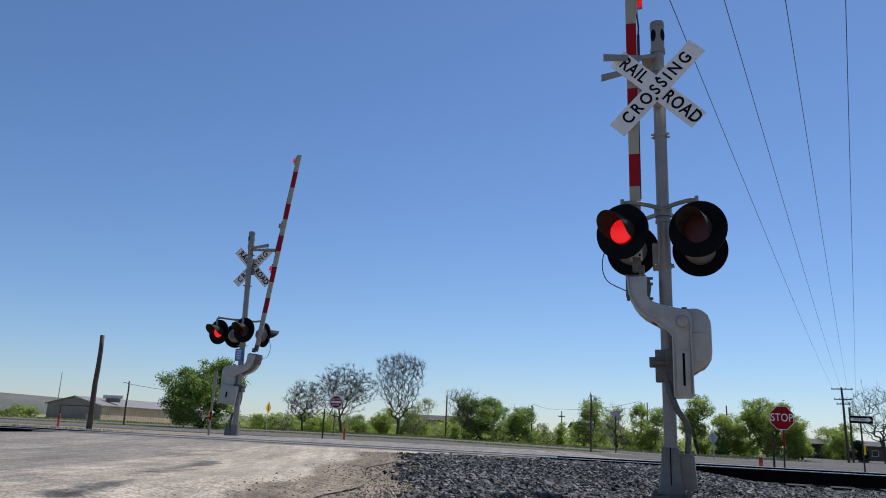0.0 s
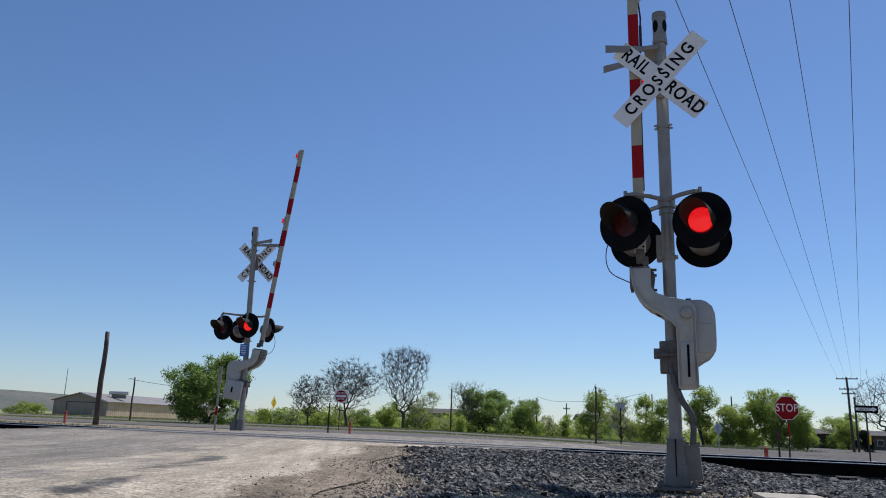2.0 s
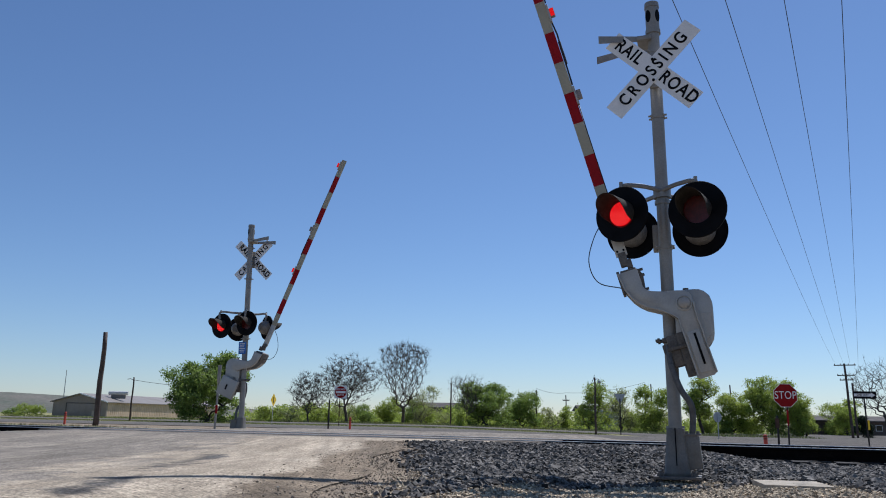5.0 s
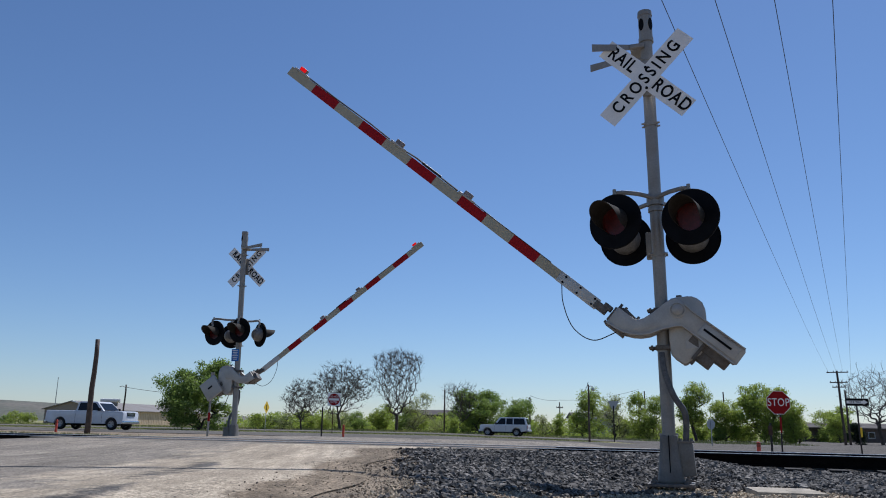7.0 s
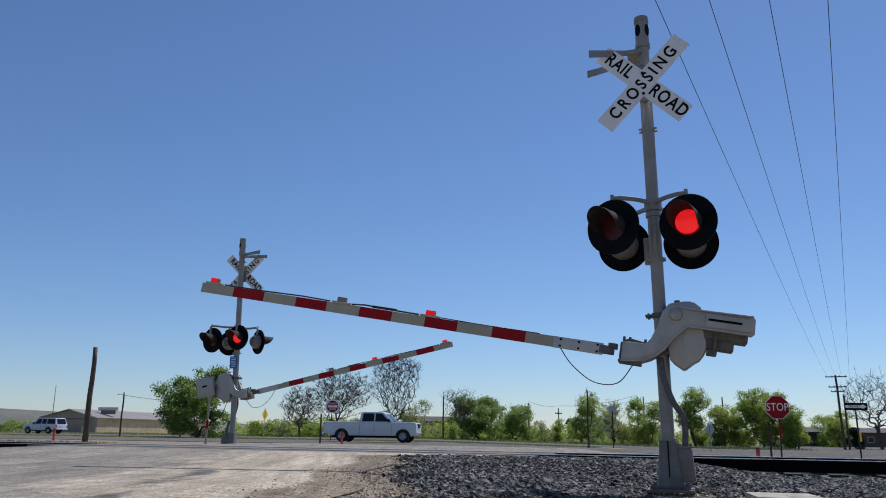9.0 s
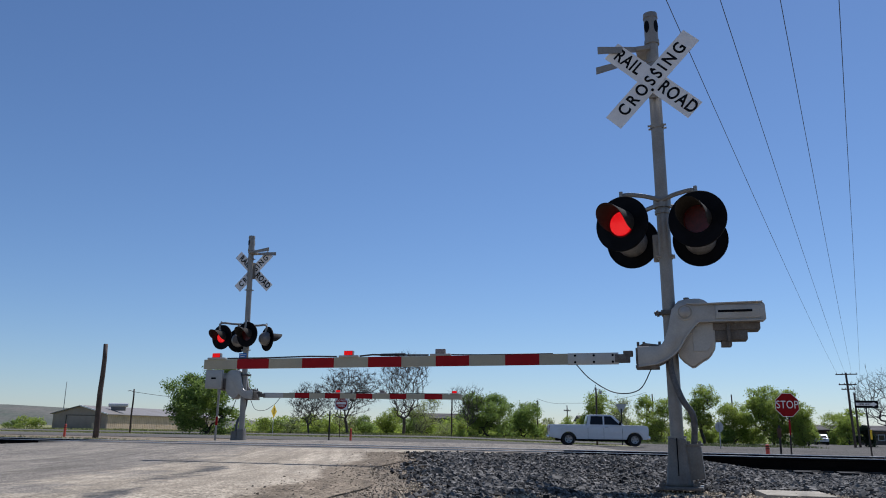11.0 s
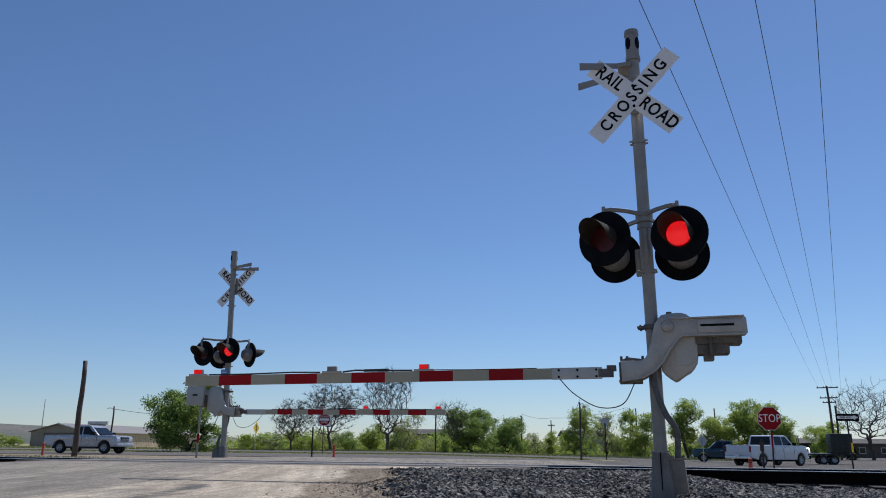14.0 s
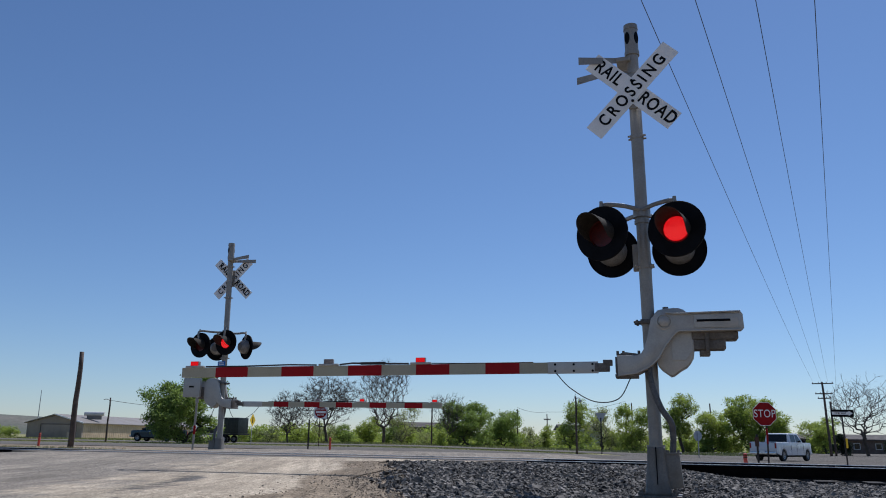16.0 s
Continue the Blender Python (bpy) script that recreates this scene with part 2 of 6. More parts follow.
def box(bm, c, s, turn=None, bevel=0.0):
    geo = bmesh.ops.create_cube(bm, size=1.0)
    m = Matrix.Translation(c) @ (turn or Matrix.Identity(4)) @ Matrix.Diagonal((*s, 1))
    bmesh.ops.transform(bm, matrix=m, verts=geo["verts"])
    if bevel:
        edges = {e for v in geo["verts"] for e in v.link_edges}
        bmesh.ops.bevel(bm, geom=list(edges), offset=bevel, segments=2, affect="EDGES", profile=0.6)
    return bm


def rod(bm, a, b, r0, r1=None, n=12, caps=True):
    a, b = Vector(a), Vector(b)
    d = b - a
    m = Matrix.Translation((a + b) / 2) @ d.to_track_quat("Z", "Y").to_matrix().to_4x4()
    bmesh.ops.create_cone(bm, cap_ends=caps, segments=n, radius1=r0, radius2=r0 if r1 is None else r1, depth=d.length, matrix=m)
    return bm


def slab(bm, outline, thick, m=None, bevel=0.0):
    """A plate: the outline (x, z) in the plane y = 0, thickened to both sides of it."""
    vs = [bm.verts.new((x, -thick / 2, z)) for x, z in outline]
    f = bm.faces.new(vs)
    ext = bmesh.ops.extrude_face_region(bm, geom=[f])
    far = [g for g in ext["geom"] if isinstance(g, bmesh.types.BMVert)]
    bmesh.ops.translate(bm, verts=far, vec=(0, thick, 0))
    allv = vs + far
    faces = {fc for v in allv for fc in v.link_faces}
    bmesh.ops.recalc_face_normals(bm, faces=list(faces))
    if bevel:
        flat = {e for fc in faces if len(fc.verts) == len(outline) for e in fc.edges}
        bmesh.ops.bevel(bm, geom=list(flat), offset=bevel, segments=2, affect="EDGES", profile=0.6)
        allv = list({v for fc in bm.faces for v in fc.verts}) if m is None else allv
    if m is not None:
        bmesh.ops.transform(bm, matrix=m, verts=bm.verts)
    return bm


def lathe(bm, profile, n=28, m=None):
    """A turned shape round the y axis: profile of (radius, y)."""
    rings = []
    for r, y in profile:
        rings.append([bm.verts.new((r * math.cos(2 * math.pi * k / n), y, r * math.sin(2 * math.pi * k / n))) for k in range(n)] if r > 1e-5 else [bm.verts.new((0, y, 0))])
    for a, b in zip(rings, rings[1:]):
        for k in range(n):
            j = (k + 1) % n
            loop = [a[k % len(a)], a[j % len(a)], b[j % len(b)], b[k % len(b)]]
            loop = list(dict.fromkeys(loop))
            if len(loop) > 2:
                bm.faces.new(loop)
    bmesh.ops.recalc_face_normals(bm, faces=bm.faces)
    if m is not None:
        bmesh.ops.transform(bm, matrix=m, verts=bm.verts)
    return bm


def tube(bm, pts, r, n=8, r_end=None):
    """A bent pipe through points."""
    pts = [Vector(p) for p in pts]
    rings, side = [], None
    for i, p in enumerate(pts):
        d = (pts[min(i + 1, len(pts) - 1)] - pts[max(i - 1, 0)]).normalized()
        side = (side - d * side.dot(d)).normalized() if side is not None and (side - d * side.dot(d)).length > 1e-3 else d.orthogonal().normalized()
        up = d.cross(side)
        rr = r if r_end is None else r + (r_end - r) * i / (len(pts) - 1)
        rings.append([bm.verts.new(p + rr * (math.cos(2 * math.pi * k / n) * side + math.sin(2 * math.pi * k / n) * up)) for k in range(n)])
    for a, b in zip(rings, rings[1:]):
        for k in range(n):
            bm.faces.new((a[k], a[(k + 1) % n], b[(k + 1) % n], b[k]))
    bm.faces.new(rings[0][::-1])
    bm.faces.new(rings[-1])
    return bm


def curve_pts(ctrl, n=14):
    """A smooth line through control points."""
    c = [Vector(p) for p in ctrl]
    c = [2 * c[0] - c[1]] + c + [2 * c[-1] - c[-2]]
    out = []
    for i in range(1, len(c) - 2):
        for k in range(n):
            t = k / n
            p0, p1, p2, p3 = c[i - 1 : i + 3]
            out.append(0.5 * (2 * p1 + (p2 - p0) * t + (2 * p0 - 5 * p1 + 4 * p2 - p3) * t * t + (3 * p1 - p0 - 3 * p2 + p3) * t**3))
    return out + [c[-2]]


def finish(bm, name, material, smooth=35):
    me = bpy.data.meshes.new(name)
    if smooth:
        for f in bm.faces:
            f.smooth = True
        lim = radians(smooth)
        for e in bm.edges:
            if len(e.link_faces) == 2 and e.calc_face_angle(0) > lim:
                e.smooth = False
    bm.to_mesh(me)
    bm.free()
    for mt in material if isinstance(material, (list, tuple)) else [material]:
        me.materials.append(mt)
    return me


def part(name, bm, material, parent=None, label="", m=None, smooth=35):
    ob = new(name, finish(bm, name, material, smooth))
    if parent is not None:
        ob.parent = parent
    if m is not None:
        ob.matrix_local = m
    if label:
        ob["label"] = label
    return ob


def thing(name, m, label, category, group="", kind=""):
    ob = new(name)
    ob.empty_display_size = 0.2
    ob.matrix_world = m
    return tagged(ob, label, category, group, kind)


def lettering(body, size, material, parent, m, squeeze=1.0, name="lettering", thick=0.0015, spacing=1.0, bold=0.02):
    cu = bpy.data.curves.new("text", "FONT")
    cu.body, cu.size, cu.align_x, cu.align_y, cu.extrude, cu.space_character = body, size, "CENTER", "CENTER", thick, spacing
    cu.offset = size * bold
    tmp = new("text", cu)
    me = bpy.data.meshes.new_from_object(tmp.evaluated_get(bpy.context.evaluated_depsgraph_get()))
    bpy.data.objects.remove(tmp)
    bpy.data.curves.remove(cu)
    me.transform(Matrix.Diagonal((squeeze, 1, 1, 1)))
    me.materials.clear()
    me.materials.append(material)
    ob = new(name, me)
    ob.parent = parent
    ob.matrix_local = m
    return ob


def smooth(a, b, t):
    t = np.clip((np.asarray(t, float) - a) / (b - a), 0, 1)
    return t * t * (3 - 2 * t)


# ---- the lie of the land: u runs across the road along the track, v along the road ----
TURN = radians(-19.0)
UX, UY = math.cos(TURN), math.sin(TURN)
TRACK_V = 12.95


def uv(x, y):
    return UX * x + UY * y, -UY * x + UX * y


def xy(u, v):
    return UX * u - UY * v, UY * u + UX * v


def land(x, y):
    """Height of the ground."""
    x, y = np.asarray(x, float), np.asarray(y, float)
    u, v = uv(x, y)
    far = -0.15 - np.clip(0.02 * x, 0, 0.6)
    near_road = 0.1 + 0.09 * smooth(6.5, 11.5, v)
    bed = 0.15 * smooth(9.3, 11.3, v) * (1 - smooth(-0.9, 1.0, u))
    side = -0.02 * smooth(9.0, 11.0, v) * smooth(-0.5, 1.2, u)
    off_left = -0.13 * smooth(-10.9, -12.2, u) * smooth(7, 10, v)
    s = smooth(-2.0, -3.4, u)
    hollow = -0.09 * smooth(-1.8, -1.2, u) * (1 - smooth(-0.1, 0.5, u)) * smooth(4.5, 7.5, v) * (1 - smooth(9.1, 10.0, v))
    z = (side + bed + hollow) * (1 - s) + (near_road + off_left) * s
    z = z * (1 - smooth(18.5, 34, v)) + far * smooth(18.5, 34, v)
    z = z - 0.12 * smooth(14.2, 17, v) * (1 - s) * (1 - smooth(18.5, 34, v))
    return z


def sheet(name, xs, ys, warp, material, masks=None, lift=0.0, smooth_shade=True):
    """A ground sheet over a grid; warp maps grid coordinates to the plan."""
    gx, gy = np.meshgrid(xs, ys)
    px, py = warp(gx, gy)
    pz = land(px, py) + lift
    verts = np.stack([px.ravel(), py.ravel(), pz.ravel()], -1)
    nx, ny = len(xs), len(ys)
    i = (np.arange(ny - 1)[:, None] * nx + np.arange(nx - 1)).ravel()
    faces = np.stack([i, i + 1, i + nx + 1, i + nx], -1)
    me = bpy.data.meshes.new(name)
    me.from_pydata(verts.tolist(), [], faces.tolist())
    for f in me.polygons:
        f.use_smooth = smooth_shade
    for key, fn in (masks or {}).items():
        at = me.attributes.new(key, "FLOAT", "POINT")
        at.data.foreach_set("value", np.clip(fn(px, py), 0, 1).ravel().astype(np.float32))
    me.materials.append(material)
    return new(name, me)


def spread(fine, step, reach, growth=1.25):
    out, x, s = [0.0], 0.0, step
    while x < reach:
        if x > fine:
            s *= growth
        x += s
        out.append(x)
    return out


def edge_u(v):
    """Where the road's dusty shoulder gives way to the stones beside the mast."""
    return -2.05 - 0.3 * np.clip(v - 4.5, -3, 6) + 1.25 * smooth(10.5, 11.5, v) + 0.1 * np.sin(v * 2.3)


gx = spread(22, 0.3, 4000)
gy = spread(50, 0.3, 4000)
xs = np.array([-a for a in gx[:0:-1]] + gx)
ys = np.array([-a for a in spread(4, 0.5, 4000, 1.6)[:0:-1]] + gy)


# where stones lie; also masks the shade painted on the ground beneath them
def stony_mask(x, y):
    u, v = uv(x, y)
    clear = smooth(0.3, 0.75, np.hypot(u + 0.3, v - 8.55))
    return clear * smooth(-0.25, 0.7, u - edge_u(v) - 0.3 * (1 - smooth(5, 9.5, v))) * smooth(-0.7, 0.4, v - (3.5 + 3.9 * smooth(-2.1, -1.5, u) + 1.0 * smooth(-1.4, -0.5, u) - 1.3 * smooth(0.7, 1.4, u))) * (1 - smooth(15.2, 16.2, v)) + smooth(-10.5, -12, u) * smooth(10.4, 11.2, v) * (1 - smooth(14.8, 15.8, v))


def grass_mask(x, y):
    u, v = uv(x, y)
    return smooth(61, 63, y + 0.25 * x) * 0.95 + smooth(-14, -20, u) * 0.5 * smooth(16, 20, v) * (1 - smooth(38, 42, y))


ground = tagged(sheet("ground", xs, ys, lambda a, b: (a, b), GROUND, {"grass": grass_mask, "stony_shade": stony_mask}), "dry tan soil with patchy spring grass reaching the horizon", "ground", kind="structure")

# road over the crossing: dusty worn asphalt
road = tagged(sheet("road", np.concatenate([np.linspace(0, 1, 46)]), np.linspace(-6, 46, 210),
                    lambda a, b: xy(-13.5 + 1.8 * smooth(7, 10, b) * (1 - smooth(15, 20, b)) + a * (13.5 - 1.8 * smooth(7, 10, b) * (1 - smooth(15, 20, b)) + (edge_u(b) - 0.25) * (1 - smooth(15, 26, b)) + 22 * smooth(15, 30, b)), b), ASPHALT,
                    {"tar": lambda x, y: 0.5 - 0.3 * (uv(x, y)[0] + 2.3 + 0.42 * uv(x, y)[1]) * (1 - smooth(10, 13, uv(x, y)[1])) + 0.3 * smooth(10, 13, uv(x, y)[1]),
                     "patch": lambda x, y: 0.6 * np.exp(-(((uv(x, y)[0] + 1.62 + 0.45 * uv(x, y)[1]) / 0.26) ** 2)) * smooth(2.6, 3.6, uv(x, y)[1]) * (1 - smooth(6.5, 9.5, uv(x, y)[1])),
                     "dirt": lambda x, y: smooth(-1.05, -0.45, uv(x, y)[0] - edge_u(uv(x, y)[1])) * (1 - smooth(9.5, 13, uv(x, y)[1]))}, lift=0.012),
              "worn dusty grey asphalt road over the level crossing", "road", kind="structure")
highway = tagged(sheet("road", np.linspace(-150, 110, 90), np.linspace(44, 61, 12), lambda a, b: (a, b - 0.25 * a), HIGHWAY, lift=0.025), "grey asphalt highway lanes", "road", kind="structure")
highway_far = tagged(sheet("road", np.linspace(-150, 110, 90), np.linspace(73, 92, 8), lambda a, b: (a, b - 0.3 * a), HIGHWAY, lift=0.03), "far grey asphalt highway lanes", "road", kind="structure")
side_road = tagged(sheet("road", np.linspace(15, 85, 30), np.linspace(58, 150, 30), lambda a, b: (a, b - 0.27 * a), HIGHWAY, lift=0.02), "grey asphalt side road leaving the highway", "road", kind="structure")

# ---- railway track ----
RAIL_Z = 0.215


def rail_line(v, label):
    ob = thing("rail", Matrix.Translation((0, 0, 0)), label, "rail", "rails of the track")
    prof = [(-0.07, -0.17), (0.07, -0.17), (0.07, -0.155), (0.012, -0.14), (0.012, -0.045), (0.036, -0.035), (0.036, -0.008), (-0.036, -0.008), (-0.036, -0.035), (-0.012, -0.045), (-0.012, -0.14), (-0.07, -0.155)]
    m = Matrix.Translation((*xy(0, v), RAIL_Z)) @ Matrix.Rotation(TURN, 4, "Z") @ Matrix.Rotation(radians(90), 4, "Z")
    bm = bmesh.new()
    slab(bm, prof, 240.0, m)
    part("web", bm, RAIL_SIDE, ob, smooth=0)
    bm = bmesh.new()
    slab(bm, [(-0.034, -0.008), (0.034, -0.008), (0.03, 0.0), (-0.03, 0.0)], 240.0, m)
    part("running_surface", bm, RAIL_HEAD, ob, "bright polished running surface", smooth=0)
    return ob


for dv in (-0.72, 0.72):
    rail_line(TRACK_V + dv, "dark rusty steel rail with a bright polished head")
tie_bm = bmesh.new()
box(tie_bm, (0, 0, 0), (0.22, 2.6, 0.17), bevel=0.012)
tie_mesh = finish(tie_bm, "railroad_tie", TIE)
rnd = random.Random(4)
for k in range(-60, 46):
    u = k * 0.53
    if -11.8 < u < -2.4:
        continue
    ob = new("railroad_tie", tie_mesh)
    ob.matrix_world = Matrix.Translation((*xy(u + rnd.uniform(-0.03, 0.03), TRACK_V + rnd.uniform(-0.04, 0.04)), RAIL_Z - 0.17 - 0.085)) @ Matrix.Rotation(TURN + rnd.uniform(-0.02, 0.02), 4, "Z")
    tagged(ob, "dark creosoted wooden railway tie under the rails", "railway tie", "ties of the track")
PANEL = mat("worn_crossing_rubber", (0.2, 0.175, 0.145), 0.95, 0, 2, 0.3, 0.2, grime=0.6, grime_colour=(0.32, 0.265, 0.2), spec=0.03)
# crossing panels between and beside the rails
for v0, v1 in ((TRACK_V - 1.35, TRACK_V - 0.82), (TRACK_V - 0.62, TRACK_V + 0.62), (TRACK_V + 0.82, TRACK_V + 1.35)):
    ob = thing("crossing_deck", Matrix.Translation((*xy(-7.1, (v0 + v1) / 2), RAIL_Z - 0.07)) @ Matrix.Rotation(TURN, 4, "Z"), "dark worn slabs laid along the rails", "crossing surface", "surfaces of the crossing")
    n = 4
    for k in range(n):
        bm = bmesh.new()
        box(bm, ((k - (n - 1) / 2) * 2.32, 0, 0), (2.3, v1 - v0, 0.12), bevel=0.015)
        part("panel", bm, PANEL, ob)

# ---- loose stones ----
SHOULDER = mat("brown_pebble", (0.29, 0.235, 0.168), 0.9, 0, 15, 0.3, 0.2, island=0.6)


def stones(name, pts, size, material, label, seed):
    """Many broken stones in one mesh; pts rows of x, y, z."""
    rg = np.random.default_rng(seed)
    bm = bmesh.new()
    bmesh.ops.create_cube(bm, size=1.5)
    bmesh.ops.triangulate(bm, faces=bm.faces)
    base = np.array([v.co[:] for v in bm.verts])
    tris = np.array([[v.index for v in f.verts] for f in bm.faces])
    bm.free()
    n, k = len(pts), len(base)
    jag = 1 + rg.uniform(-0.22, 0.22, (n, k, 1))
    sz = size * np.exp(rg.normal(0, 0.28, (n, 1, 1))) * rg.uniform(0.65, 1.25, (n, 1, 3))
    q = rg.normal(size=(n, 4))
    q /= np.linalg.norm(q, axis=1, keepdims=True)
    w, x, y, z = q.T
    rot = np.stack([1 - 2 * (y * y + z * z), 2 * (x * y - w * z), 2 * (x * z + w * y), 2 * (x * y + w * z), 1 - 2 * (x * x + z * z), 2 * (y * z - w * x), 2 * (x * z - w * y), 2 * (y * z + w * x), 1 - 2 * (x * x + y * y)], -1).reshape(n, 3, 3)
    vv = np.einsum("nij,nkj->nki", rot, base[None] * jag * sz) * (1, 1, 0.8) + np.asarray(pts)[:, None, :]
    me = bpy.data.meshes.new(name)
    me.from_pydata(vv.reshape(-1, 3).tolist(), [], (tris[None] + k * np.arange(n)[:, None, None]).reshape(-1, 3).tolist())
    me.materials.append(material)
    return tagged(new(name, me), label, "ballast" if "ballast" in name else "gravel", kind="stuff")


def scatter(n, u0, u1, v0, v1, keep, seed, lift=0.01):
    rg = np.random.default_rng(seed)
    u, v = rg.uniform(u0, u1, n), rg.uniform(v0, v1, n)
    x, y = xy(u, v)
    ok = rg.uniform(0, 1, n) < keep(x, y, u, v)
    x, y = x[ok], y[ok]
    return np.stack([x, y, land(x, y) + lift + rg.uniform(0, 0.03, len(x))], -1)


stones("ballast", scatter(150000, -4.6, 6.0, 4.2, 12.1, lambda x, y, u, v: stony_mask(x, y) * (1 - 0.35 * smooth(2, 6, u)), 11, -0.004), 0.0185, STONE, "dark grey crushed-stone track ballast", 5)
stones("ballast", scatter(14000, 6.0, 20.0, 9.5, 14.5, lambda x, y, u, v: stony_mask(x, y), 12, -0.01), 0.03, STONE, "dark grey crushed-stone ballast farther along the track", 6)
stones("ballast", scatter(3500, -26.0, -11.5, 10.2, 15.0, lambda x, y, u, v: stony_mask(x, y), 13), 0.042, STONE, "grey ballast beside the track past the road", 7)
stones("gravel", scatter(52000, -2.6, 2.4, 4.6, 9.3, lambda x, y, u, v: smooth(-0.1, 0.3, u - edge_u(v)) * (1 - 0.6 * stony_mask(x, y)), 14, -0.018), 0.0105, PEBBLE, "tan and grey loose gravel round the mast foot", 8)
stones("gravel", scatter(45000, -5.5, -1.8, 3.6, 11.0, lambda x, y, u, v: smooth(-1.1, -0.1, u - edge_u(v)) * (1 - smooth(0.1, 0.5, u - edge_u(v))), 15, -0.014), 0.0048, SHOULDER, "small loose pebbles on the road's shoulder", 9)

# ---- crossing signals ----
HOOD = mat("sun_faded_visor_paint", (0.05, 0.044, 0.038), 0.75, 0, 6, 0.4, 0.05, grime=0.35, grime_colour=(0.1, 0.086, 0.07), spec=0.08)
FOOT = mat("dirty_cast_foot", (0.2, 0.183, 0.158), 0.6, 0.15, 5, 0.15, 0.08, grime=0.6, grime_colour=(0.12, 0.09, 0.06))
ARM_DOWN_Z, PIVOT = -0.45, Vector((0.165, -0.18, 1.73))
ARM_ROOT, ARM_TIP = -0.7, -5.72


def lamp(sig, at, yaw, lit_name):
    """A flashing lamp: black round background, hood, housing, red lens and the LED board behind it. Faces local -y."""
    head = part("lamp", lathe(bmesh.new(), [(0.305, 0.01), (0.305, -0.012), (0.298, -0.018), (0.15, -0.012), (0.15, 0.01)], 40), BLACK, sig, "round black lamp background", pose(*at, 0, 0, yaw))
    part("housing", lathe(bmesh.new(), [(0.15, -0.005), (0.175, 0.012), (0.175, 0.05), (0.155, 0.13), (0.1, 0.19), (0.0, 0.205)]), HOUSING, head, "grey cast lamp housing")
    part("reflector", lathe(bmesh.new(), [(0.15, -0.008), (0.142, 0.02), (0.0, 0.03)]), LENS_DARK, head, "dark red lens")
    hood = bmesh.new()
    n = 26
    rows = []
    for k in range(n + 1):
        a = radians(-35 + 250 * k / n)
        reach = 0.36 * max(0.0, math.sin(max(0.0, min(math.pi, (a + radians(35)) / radians(250) * math.pi)))) ** 0.55 + 0.02
        rows.append([hood.verts.new((r * math.cos(a), y, r * math.sin(a) + dz)) for r, y, dz in ((0.152, -0.012, 0), (0.152, -0.012 - reach * 0.5, 0), (0.15, -0.012 - reach, 0.0), (0.146, -0.012 - reach, 0.0), (0.147, -0.012, 0))])
    for a, b in zip(rows, rows[1:]):
        for i in range(5):
            hood.faces.new((a[i], b[i], b[(i + 1) % 5], a[(i + 1) % 5]))
    hood.faces.new(rows[0])
    hood.faces.new(rows[-1][::-1])
    bmesh.ops.recalc_face_normals(hood, faces=hood.faces)
    part("hood", hood, HOOD, head, "dark curved visor")
    board = None
    if lit_name:
        bm = lathe(bmesh.new(), [(0.0, -0.004), (0.134, -0.004), (0.134, 0.004), (0.0, 0.004)], 30)
        for f in bm.faces:
            f.material_index = 0
        rg = random.Random(lit_name)
        for i in range(-7, 8):
            for j in range(-7, 8):
                x, z = i * 0.018 + (0.009 if j % 2 else 0), j * 0.0165
                if x * x + z * z < 0.128**2 and (z < 0.02 or rg.random() < 0.4):
                    geo = bmesh.ops.create_grid(bm, x_segments=1, y_segments=1, size=0.0033, matrix=Matrix.Translation((x, -0.0065, z)) @ Matrix.Rotation(radians(90), 4, "X"))
                    for f in {f for v in geo["verts"] for f in v.link_faces}:
                        f.material_index = 1
        board = part("led_board", bm, [LED, LED_DOT], head, "glowing red LED board", smooth=0)
    return head, board


